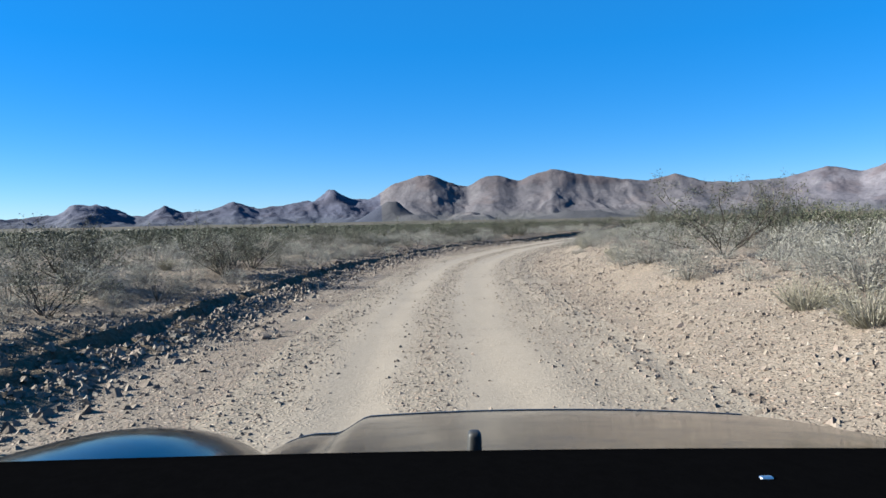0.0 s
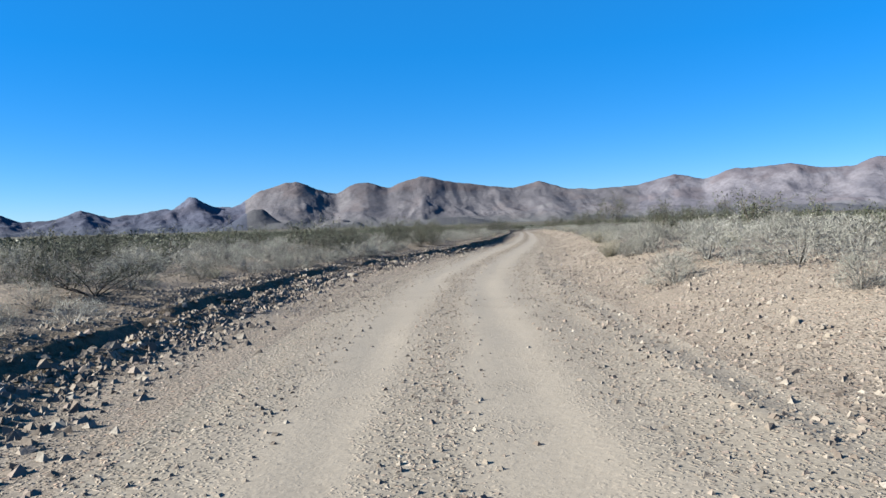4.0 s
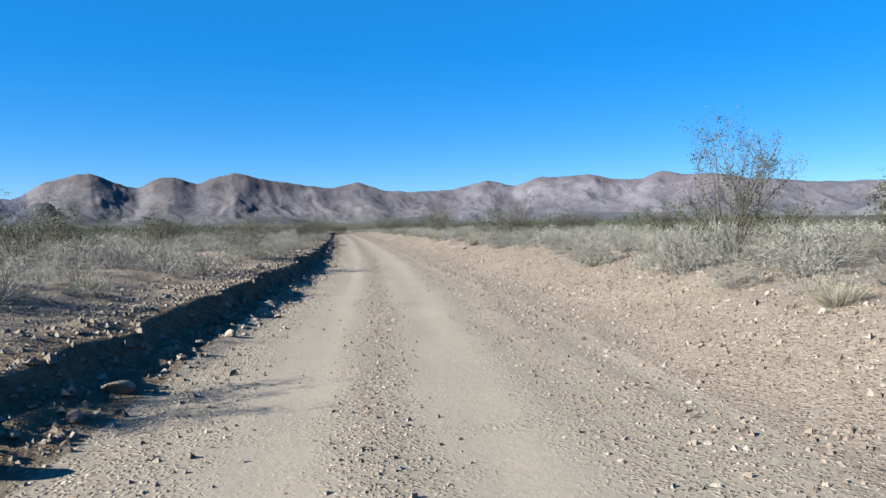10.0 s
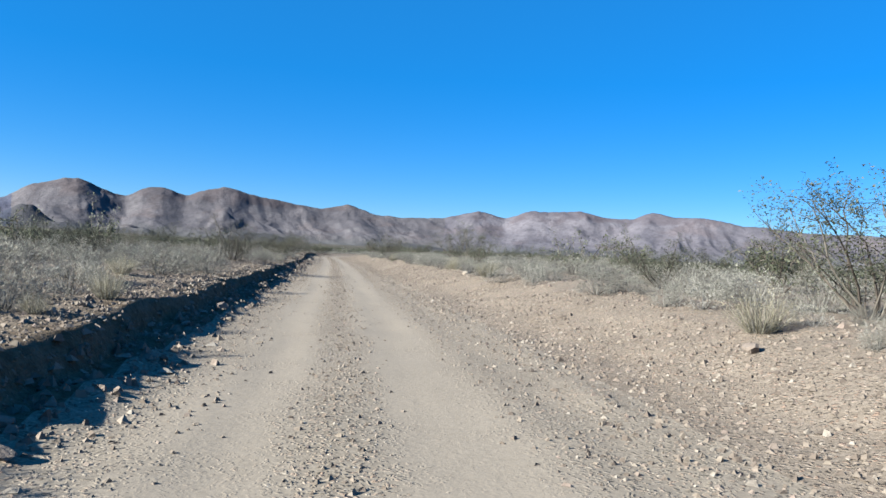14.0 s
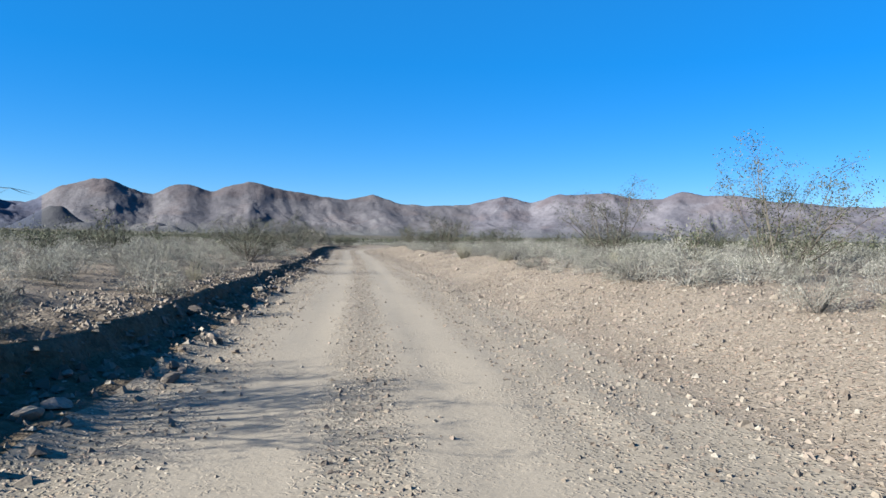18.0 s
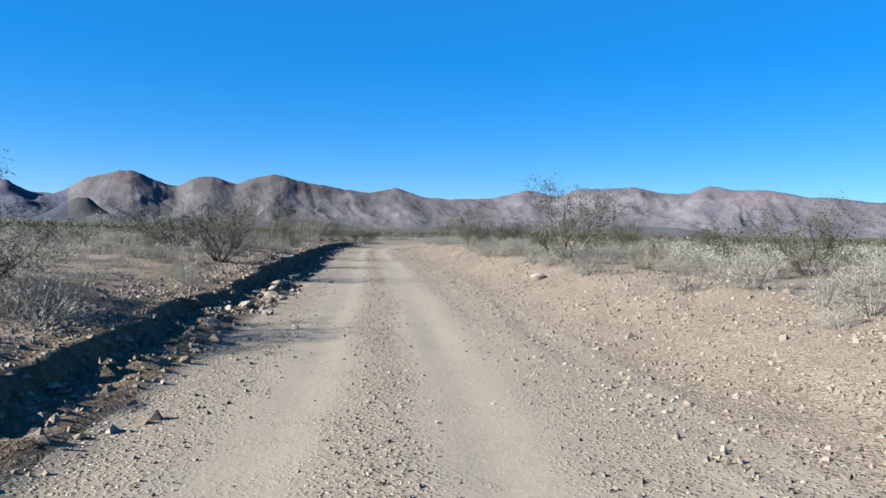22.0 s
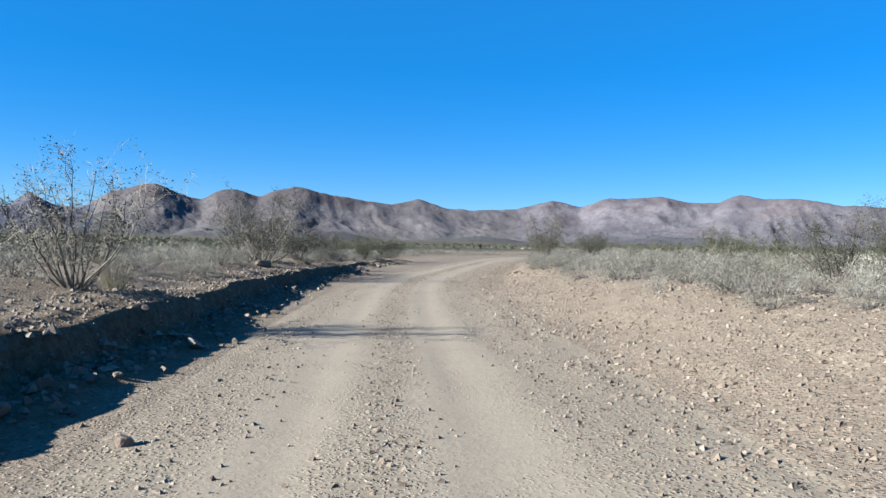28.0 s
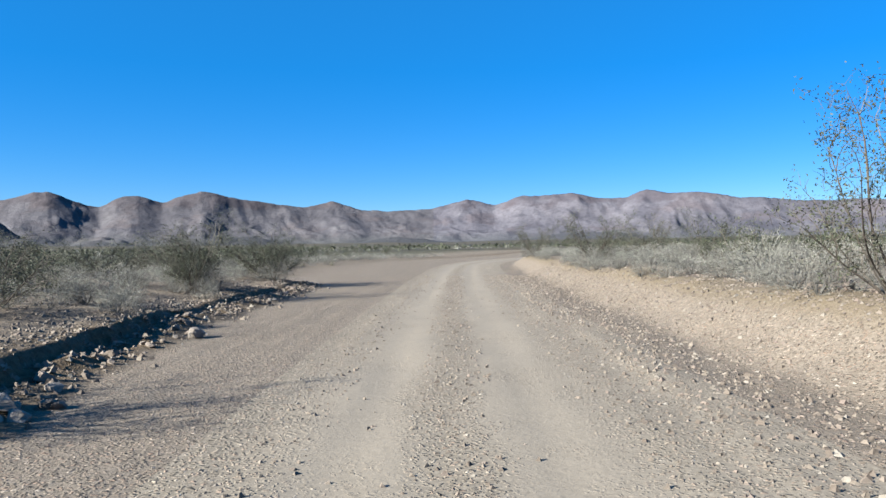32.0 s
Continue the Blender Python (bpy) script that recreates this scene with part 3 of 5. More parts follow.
    v = np.stack([x, y, z], -1).reshape(-1, 3)
    for name, rock, a0, a1, label in (("mountain_range", HAZED_RANGE_ROCK, -26.6, 5.6, "reddish brown desert mountain range with scree slopes, bluish haze painted in"),
                                ("far_mountain_range", HAZED_FAR_ROCK, -95, -26.6, "pale brown distant mountain range under blue sky, haze painted into its colour"),
                                ("desert_hills", HAZED_HILL_ROCK, 5.6, 80.1, "low dark brown rocky hills beyond the plain, with painted bluish haze")):
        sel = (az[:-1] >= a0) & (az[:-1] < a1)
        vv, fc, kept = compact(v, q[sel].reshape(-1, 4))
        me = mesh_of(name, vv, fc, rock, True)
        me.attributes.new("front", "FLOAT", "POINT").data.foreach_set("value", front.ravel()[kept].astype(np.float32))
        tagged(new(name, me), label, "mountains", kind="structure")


build_mountains()

# ---------------------------------------------------------------- shrubs
rng = np.random.default_rng(7)


class Sticks:
    """Collects tubes, strips and leaves as arrays of vertices, quads and triangles."""

    def __init__(self):
        self.v, self.q, self.t = [], [], []

    def tube(self, pts, r0, r1, sides=4):
        base, pts = len(self.v), np.asarray(pts)
        for i, p in enumerate(pts):
            d = pts[min(i + 1, len(pts) - 1)] - pts[max(i - 1, 0)]
            d = d / (np.linalg.norm(d) + 1e-9)
            a = np.cross(d, (0.31, 0.17, 0.93) if abs(d[2]) < 0.9 else (1, 0, 0))
            a = a / np.linalg.norm(a)
            b = np.cross(d, a)
            r = r0 + (r1 - r0) * i / (len(pts) - 1)
            for k in range(sides):
                w = 2 * math.pi * k / sides
                self.v.append(p + r * (math.cos(w) * a + math.sin(w) * b))
        for i in range(len(pts) - 1):
            for k in range(sides):
                o, e = base + i * sides, (k + 1) % sides
                self.q.append((o + k, o + e, o + sides + e, o + sides + k))

    def blade(self, pts, width, face):
        """A flat tapering strip, drawn out to a point."""
        base, pts = len(self.v), np.asarray(pts)
        for i, p in enumerate(pts[:-1]):
            w = width * (1 - 0.6 * i / len(pts))
            self.v += [p - face * w / 2, p + face * w / 2]
        self.v.append(pts[-1])
        for i in range(len(pts) - 2):
            o = base + 2 * i
            self.q.append((o, o + 1, o + 3, o + 2))
        o = base + 2 * (len(pts) - 2)
        self.t.append((o, o + 1, o + 2))

    def leaf(self, p, size):
        a, b = rng.normal(size=3), rng.normal(size=3)
        a /= np.linalg.norm(a)
        b -= a * (a @ b)
        b /= np.linalg.norm(b)
        o = len(self.v)
        self.v += [p - a * size - b * size * 0.4, p - a * size * 0.2 + b * size * 0.6, p + a * size]
        self.t.append((o, o + 1, o + 2))

    def slivers(self, foot, way, short, long, width):
        """Many pointed leaves or twigs at once, each a single narrow triangle from its foot."""
        n = len(foot)
        way = way / np.linalg.norm(way, axis=1, keepdims=True)
        face = np.cross(way, rng.normal(size=(n, 3)))
        face = face / np.linalg.norm(face, axis=1, keepdims=True) * (width * rng.uniform(0.3, 0.7, (n, 1)))
        o = len(self.v)
        tip = foot + way * rng.uniform(short, long, (n, 1))
        self.v.extend(np.stack([foot - face, foot + face, tip], 1).reshape(-1, 3))
        self.t.extend((o + 3 * k, o + 3 * k + 1, o + 3 * k + 2) for k in range(n))

    def mesh(self, name, mat):
        return mesh_of(name, np.array(self.v), [np.array(self.q, int).reshape(-1, 4), np.array(self.t, int).reshape(-1, 3)], mat)


def wander(start, way, length, steps, jitter, lift):
    pts, way = [np.asarray(start, float)], np.asarray(way, float)
    for _ in range(steps):
        way = way + rng.normal(size=3) * jitter + np.array((0, 0, lift))
        way = way / np.linalg.norm(way)
        pts.append(pts[-1] + way * length / steps)
    return pts


def creosote(stems, leaves, pale):
    """An open desert bush, about 2 m high: many stems from one root, leaves in sprays at the tips."""
    wood, leafage = Sticks(), Sticks()
    for k in range(stems):
        w = 2 * math.pi * (k + rng.random()) / stems
        lean = rng.uniform(0.15, 1.0)
        way = np.array((math.cos(w) * lean, math.sin(w) * lean, 1.0))
        main = wander((0.12 * math.cos(w) * rng.random(), 0.12 * math.sin(w) * rng.random(), -0.05), way / np.linalg.norm(way), rng.uniform(1.3, 2.25) * (1.1 - 0.25 * lean), 7, 0.13, 0.03)
        wood.tube(main, rng.uniform(0.011, 0.019), 0.005, 4)
        for i in range(2, 8):
            for _ in range(rng.integers(1, 4)):
                way = rng.normal(size=3) * 0.75 + np.array((math.cos(w) * 0.3, math.sin(w) * 0.3, 0.75))
                branch = wander(main[i], way / np.linalg.norm(way), rng.uniform(0.22, 0.6), 4, 0.22, 0.08)
                wood.blade(branch, 0.011, np.cross(way, (0.2, 0.5, 0.7)) / np.linalg.norm(np.cross(way, (0.2, 0.5, 0.7))))
                for j in (1, 2, 3, 4, 4):
                    for _ in range(2 if pale else 1):
                        way = rng.normal(size=3) + np.array((0, 0, 0.5))
                        twig = wander(branch[j], way / np.linalg.norm(way), rng.uniform(0.08, 0.26), 2, 0.2, 0.05)
                        wood.blade(twig, 0.005, np.cross(way, (0.3, 0.8, 0.2)) / np.linalg.norm(np.cross(way, (0.3, 0.8, 0.2))))
                        if rng.random() < leaves * (0.55 + 0.12 * i):
                            for p in twig[1:]:
                                for _ in range(rng.integers(4, 9)):
                                    leafage.leaf(p + rng.normal(size=3) * 0.05, rng.uniform(0.012, 0.026))
    return wood.mesh("stem_crown", BARK_PALE if pale else BARK_DARK), leafage.mesh("foliage", LEAF_OLIVE)


def bursage(lobes, per, blade, inner):
    """A grey dry shrub, a lumpy dome about 0.7 m high: stems that end in tufts of fine twigs and small leaves."""
    wood, leafage = Sticks(), Sticks()
    w, up = rng.uniform(0, 2 * math.pi, lobes), rng.random(lobes) ** 1.05
    ring = np.sqrt(1 - 0.8 * up ** 2) * rng.uniform(0.32, 0.49, lobes)
    tuft = np.stack([np.cos(w) * ring, np.sin(w) * ring, (0.06 + 0.50 * up) * rng.uniform(0.82, 1.15, lobes)], -1)
    for p, a in zip(tuft, w):
        knee = p * (0.55, 0.55, 0.4) + rng.normal(size=3) * 0.03
        wood.blade([p * (0.12, 0.12, 0) - (0, 0, 0.02), knee, p], 0.013, np.array((-math.sin(a), math.cos(a), 0)))
    c = np.repeat(tuft, per, axis=0)
    c = c + rng.normal(size=c.shape) * (0.07, 0.07, 0.055) - 0.04 * c
    c[:, 2] = np.maximum(c[:, 2], 0.02)
    way = c * (1.6, 1.6, 1.3) + (0, 0, 0.1) + rng.normal(size=c.shape) * 0.5
    half = len(c) * 2 // 5
    wood.slivers(c[:half], way[:half], 0.055, 0.13, blade * 0.75)
    leafage.slivers(c[half:], way[half:], 0.03, 0.085, blade)
    r, a = 0.34 * np.sqrt(rng.random(inner)), rng.uniform(0, 2 * math.pi, inner)
    c = np.stack([np.cos(a) * r, np.sin(a) * r, rng.uniform(0.0, 0.3, inner)], -1)
    wood.slivers(c, c * (1.2, 1.2, 1) + (0, 0, 0.25) + rng.normal(size=c.shape) * 0.3, 0.10, 0.2, blade)
    return wood.mesh("twig_mass", TWIG_GREY), leafage.mesh("foliage", LEAF_GREY)


def small_creosote(stems, leaf):
    """A lighter build of the open desert bush for those that stand further off."""
    wood, leafage = Sticks(), Sticks()
    for k in range(stems):
        w, lean = 2 * math.pi * (k + rng.random()) / stems, rng.uniform(0.2, 1.05)
        way = np.array((math.cos(w) * lean, math.sin(w) * lean, 1.0))
        main = wander((0.1 * math.cos(w), 0.1 * math.sin(w), -0.05), way / np.linalg.norm(way), rng.uniform(1.2, 2.2), 4, 0.16, 0.03)
        side = np.array((-math.sin(w), math.cos(w), 0))
        wood.blade(main, 0.045, side)
        wood.blade(main, 0.045, np.cross(side, way / np.linalg.norm(way)))
        for i in (1, 2, 2, 3, 3, 4):
            way = rng.normal(size=3) * 0.7 + np.array((math.cos(w) * 0.35, math.sin(w) * 0.35, 0.7))
            branch = wander(main[i], way / np.linalg.norm(way), rng.uniform(0.25, 0.6), 2, 0.2, 0.08)
            face = np.cross(way, rng.normal(size=3))
            wood.blade(branch, 0.024, face / np.linalg.norm(face))
            for p in branch[1:]:
                c = p + rng.normal(size=(7, 3)) * 0.09
                leafage.slivers(c, rng.normal(size=(7, 3)) + (0, 0, 0.6), 0.07, 0.15, leaf)
    return wood.mesh("stem_crown", BARK_DARK), leafage.mesh("foliage", LEAF_OLIVE)


def straw_clump(n):
    """A rounded tuft of fine dry straw-coloured blades, about 0.6 m high, with grey stems at its foot."""
    grass, stems = Sticks(), Sticks()
    for k in range(n):
        w, lean, r = rng.uniform(0, 2 * math.pi), rng.uniform(0, 1.0) ** 0.8 * 1.25, 0.16 * math.sqrt(rng.random())
        way = np.array((math.cos(w) * lean, math.sin(w) * lean, 1.0))
        foot = (r * math.cos(w), r * math.sin(w), -0.02)
        pts = wander(foot, way / np.linalg.norm(way), rng.uniform(0.42, 0.66) * (1 - 0.12 * lean), 3, 0.10, 0.02)
        turn = rng.uniform(0, 6.28)
        (grass if k % 6 else stems).blade(pts, rng.uniform(0.004, 0.008), np.array((math.cos(turn), math.sin(turn), 0)))
        for p in pts[2:]:
            grass.leaf(p + rng.normal(size=3) * 0.025, rng.uniform(0.008, 0.02))
    return grass.mesh("grass_tuft", STRAW), stems.mesh("stem_core", TWIG_GREY)


KINDS = {
    "creosote_bush": ([creosote(15, 0.9, False), creosote(13, 0.7, False), creosote(17, 0.95, False), creosote(15, 0.6, False)], "shrub", 2.0, 1.9),
    "dry_bush": ([creosote(20, 0.10, True), creosote(16, 0.20, True), creosote(22, 0.14, True)], "shrub", 2.0, 1.9),
    "bursage_shrub": ([bursage(50, 44, 0.009, 200), bursage(42, 46, 0.009, 180), bursage(58, 40, 0.0085, 200), bursage(34, 52, 0.0095, 160), bursage(46, 46, 0.009, 190), bursage(30, 56, 0.0085, 150)], "shrub", 0.68, 1.15),
    "straw_clump": ([straw_clump(400), straw_clump(340), straw_clump(450)], "grass clump", 0.6, 0.9),
}
LABELS = {
    "creosote_bush": ("tall olive creosote bush with dark stems beside the road", "low olive creosote bush on stony desert soil"),
    "dry_bush": ("tall leafless grey bush with crooked branches above the bank", "low leafless grey bush with crooked branches on gravel"),
    "bursage_shrub": ("rounded grey dry desert shrub on stony soil", "small grey dry desert shrub on gravel"),
    "straw_clump": ("straw-yellow dry grass clump on stony soil", "small straw-yellow dry grass tuft on gravel"),
}
first = {}
placed = []


def plant(kind, s, u, tall, wide):
    """One shrub of that kind on the ground at s, u."""
    variants, category, own_h, own_w = KINDS[kind]
    k = int(rng.integers(len(variants)))
    if -8 < u < 0:
        u = min(u, -float(np.interp(s, BANK[:, 0], BANK[:, 1])) - 0.25 - 0.3 * wide)
    x, y = spot(s, u)
    z = float(height(s, u))
    sxy, sz = wide / own_w, tall / own_h
    m = pose(float(x), float(y), z - 0.01, rng.uniform(-4, 4), rng.uniform(-4, 4), rng.uniform(0, 360)) @ Matrix.Diagonal((sxy, sxy * rng.uniform(0.85, 1.15), sz, 1))
    if (kind, k) in first:
        ob = copy_thing(first[kind, k], m)
        ob.scale = m.to_scale()
        ob.matrix_basis = m
    else:
        ob = new(kind)
        ob.empty_display_size = 0.2
        for me in variants[k]:
            part(me.name.split(".")[0], me, ob)
        ob.matrix_basis = m
        first[kind, k] = ob
    tagged(ob, LABELS[kind][0 if tall > own_h * 0.62 else 1], category, "shrubs of the desert plain")
    placed.append((s, u, wide))
    return ob


# bushes that stand out, stretch by stretch: along the road, to its right, height, width
TALL_WEST = [(11.0, -6.0, 1.05, 1.9), (19.1, -6.0, 1.35, 2.0), (21.9, -6.2, 1.2, 2.0), (14.5, -7.6, 1.3, 2.2), (38.4, -6.0, 0.8, 2.2), (55.6, -6.4, 0.95, 2.1), (66.6, -4.7, 1.15, 1.9), (69.8, -4.7, 1.15, 1.8), (64.3, -5.6, 1.1, 1.6)]
DRY_WEST = [(56.9, -6.0, 1.3, 1.5), (88.6, -4.2, 1.25, 2.0), (73.5, -5.6, 1.1, 1.7), (124.0, -4.7, 1.75, 2.4), (125.7, -4.5, 1.1, 1.3), (158.2, -6.0, 1.8, 2.5), (170.2, -4.6, 1.8, 2.9),
            (178.0, -5.6, 1.9, 2.0), (190.3, -4.4, 1.6, 1.7), (202.9, -4.6, 1.85, 2.3), (219.0, -5.5, 2.7, 3.3), (221.0, -6.6, 2.4, 3.0), (224.2, -5.6, 1.75, 2.9), (229.5, -6.0, 1.5, 2.6)]
GREEN_WEST = [(157.5, -4.9, 1.3, 1.5), (148.1, -4.4, 1.75, 2.8), (172.5, -6.5, 1.6, 2.0), (187.2, -4.9, 2.3, 1.7), (244.1, -7.4, 1.3, 1.6), (252.5, -5.6, 1.7, 2.6), (236.0, -8.0, 1.3, 2.0), (252.5, -7.5, 2.1, 3.2), (245.0, -7.6, 1.8, 2.6), (250.0, -13.0, 1.5, 2.2), (243.0, -12.0, 1.6, 2.2), (259.0, -14.5, 1.9, 3.0), (266.0, -16.0, 1.7, 2.6), (238.0, -9.5, 1.4, 2.2)]
TALL_EAST = [(17.6, 7.0, 1.85, 2.6), (25.0, 11.0, 1.7, 2.4), (62.9, 8.6, 1.6, 2.9), (66.0, 12.5, 1.6, 2.4), (77.8, 7.0, 2.3, 1.9), (80.5, 13.5, 1.8, 2.6), (99.7, 7.3, 1.95, 2.3), (107.5, 8.0, 1.3, 2.0),
             (111.8, 14.0, 1.5, 2.0), (132.0, 8.0, 2.1, 2.4), (144.5, 9.2, 2.3, 3.2), (162.9, 9.1, 1.4, 2.0), (172.3, 6.6, 2.3, 3.2)]
TALL_EAST_FAR = [(181.0, 12.0, 1.6, 2.2), (190.6, 5.9, 2.0, 2.6), (195.9, 9.5, 1.7, 2.6), (206.4, 9.4, 1.4, 1.8), (233.4, 5.9, 2.45, 2.2), (234.0, 8.8, 1.5, 2.0),
                 (258.0, 6.8, 2.3, 2.8), (277.0, 5.6, 2.3, 2.6), (262.0, 10.5, 1.9, 2.6), (250.0, 9.5, 1.6, 2.4)]
GREY_WEST = [(8.4, -5.5, 0.61, 1.1), (29.3, -5.3, 0.45, 1.05), (31.4, -5.3, 0.46, 1.0), (33.3, -5.4, 0.54, 1.4), (46.8, -5.3, 0.55, 0.85), (48.9, -5.5, 0.52, 1.35), (51.6, -5.6, 0.56, 1.9),
             (55.9, -5.4, 0.65, 1.8), (91.0, -3.2, 0.34, 0.55), (94.1, -3.7, 0.55, 1.25), (98.9, -3.5, 0.62, 0.9), (108.0, -4.1, 0.68, 1.9), (110.9, -3.5, 0.8, 1.4), (126.0, -3.2, 0.55, 0.9)]
GREY_WEST_FAR = [(131.7, -3.5, 0.62, 1.25), (136.9, -3.3, 0.55, 1.0), (149.7, -3.1, 0.38, 0.6), (151.2, -4.7, 0.6, 1.05), (154.3, -4.0, 0.5, 1.0), (156.8, -3.6, 0.6, 1.2), (162.7, -3.4, 0.36, 0.45),
                 (164.1, -4.0, 0.4, 0.6), (180.8, -4.1, 0.66, 0.85), (208.6, -4.8, 0.6, 0.9), (229.8, -5.3, 0.77, 1.35), (237.5, -5.5, 0.55, 1.15), (242.7, -5.3, 0.6, 0.9), (251.3, -4.7, 0.85, 1.7)]
GREY_EAST = [(46.0, 5.3, 1.0, 1.3), (9.2, 5.8, 0.85, 1.6), (13.5, 4.9, 0.7, 1.2), (19.3, 5.0, 0.62, 1.5), (27.0, 4.6, 0.25, 0.6), (29.5, 5.3, 0.55, 1.0), (34.4, 4.9, 0.56, 0.7), (39.6, 4.3, 0.62, 1.2), (47.2, 4.8, 0.55, 0.9),
             (58.1, 6.2, 0.5, 1.1), (59.3, 8.9, 0.66, 2.0), (66.7, 5.3, 0.64, 0.85), (68.5, 7.4, 0.55, 0.95), (72.5, 7.2, 0.5, 1.1), (76.1, 5.2, 0.67, 1.35), (91.9, 5.8, 0.6, 0.75),
             (94.3, 5.9, 0.55, 0.95), (97.2, 5.3, 0.4, 0.4), (102.0, 5.4, 0.5, 0.65), (103.4, 7.0, 0.6, 1.1), (105.1, 5.4, 0.62, 1.0), (111.3, 6.2, 0.66, 1.1), (118.8, 5.4, 0.62, 0.9)]
GREY_EAST_FAR = [(120.4, 5.5, 0.7, 1.1), (127.1, 5.4, 0.65, 1.05), (135.2, 6.2, 0.5, 0.6), (137.4, 6.1, 0.6, 1.1), (151.8, 7.4, 0.65, 1.4), (153.2, 5.9, 0.6, 1.1), (165.1, 5.0, 0.5, 1.1),
                 (168.5, 6.2, 0.65, 1.5), (177.9, 5.5, 0.66, 1.05), (182.6, 5.3, 0.72, 1.3), (186.4, 5.3, 0.67, 1.05), (201.4, 5.4, 0.4, 1.1), (206.5, 6.3, 0.71, 1.5), (210.0, 5.8, 0.75, 1.7),
                 (216.9, 5.9, 0.3, 0.5), (225.2, 5.9, 0.36, 0.6), (235.6, 7.0, 0.4, 0.7), (239.5, 6.9, 1.1, 2.0), (243.5, 7.6, 0.75, 1.4)]
STRAW_ALL = [(98.6, -3.1, 0.25, 0.4), (101.3, -3.2, 0.5, 0.6), (133.9, -3.3, 0.42, 0.5), (203.6, -4.3, 0.6, 0.75), (7.3, 4.7, 0.52, 1.1), (9.0, 4.9, 0.5, 0.95), (48.6, 4.5, 0.65, 0.9),
             (59.6, 5.1, 0.65, 1.7), (71.7, 4.9, 0.36, 0.7), (99.0, 5.2, 0.58, 0.95), (115.2, 5.3, 0.7, 1.15), (122.8, 5.6, 0.74, 1.3), (126.0, 5.6, 0.32, 0.5), (135.9, 6.3, 0.5, 0.8), (144.6, 5.4, 0.32, 0.6),
             (153.9, 5.2, 0.77, 1.1), (164.7, 6.2, 0.48, 0.9)]
for kind, rows in (("creosote_bush", TALL_WEST), ("dry_bush", DRY_WEST), ("creosote_bush", GREEN_WEST), ("creosote_bush", TALL_EAST), ("creosote_bush", TALL_EAST_FAR), ("bursage_shrub", GREY_WEST),
                   ("bursage_shrub", GREY_WEST_FAR), ("bursage_shrub", GREY_EAST), ("bursage_shrub", GREY_EAST_FAR), ("straw_clump", STRAW_ALL)):
    for s, u, tall, wide in rows:
        plant(kind, s, u, tall, wide)


def clear_of(s, u, room):
    p = np.array(placed)
    return np.all((p[:, 0] - s) ** 2 + (p[:, 1] - u) ** 2 > (room * (0.35 + 0.3 * p[:, 2])) ** 2)


# the shrubs between them, down both sides of the road
def fill(kind, number, low, high, tall, wide, room, west):
    made = 0
    for _ in range(number * 30):
        if made >= number:
            break
        s = rng.uniform(-2, 285)
        d = low + (high - low) * rng.random() ** 1.4
        u = -np.interp(s, BANK[:, 0], BANK[:, 1]) - d if west else 4.4 + d
        if clear_of(s, u, room):
            h = rng.uniform(*tall)
            plant(kind, s, u, h, h * rng.uniform(*wide))
            made += 1


fill("creosote_bush", 30, 4.5, 18, (0.9, 1.6), (1.0, 1.5), 2.0, True)
fill("creosote_bush", 26, 6.0, 20, (0.9, 1.7), (1.0, 1.5), 2.0, False)
fill("dry_bush", 14, 2.5, 12, (0.7, 1.3), (1.0, 1.5), 1.8, True)
fill("bursage_shrub", 120, 0.9, 5.5, (0.4, 0.8), (1.5, 2.2), 0.7, True)
fill("bursage_shrub", 110, 0.7, 6, (0.4, 0.85), (1.5, 2.2), 0.7, False)
fill("straw_clump", 40, 0.6, 8, (0.25, 0.6), (1.2, 1.7), 0.8, False)
fill("straw_clump", 30, 0.6, 8, (0.2, 0.5), (1.2, 1.7), 0.8, True)


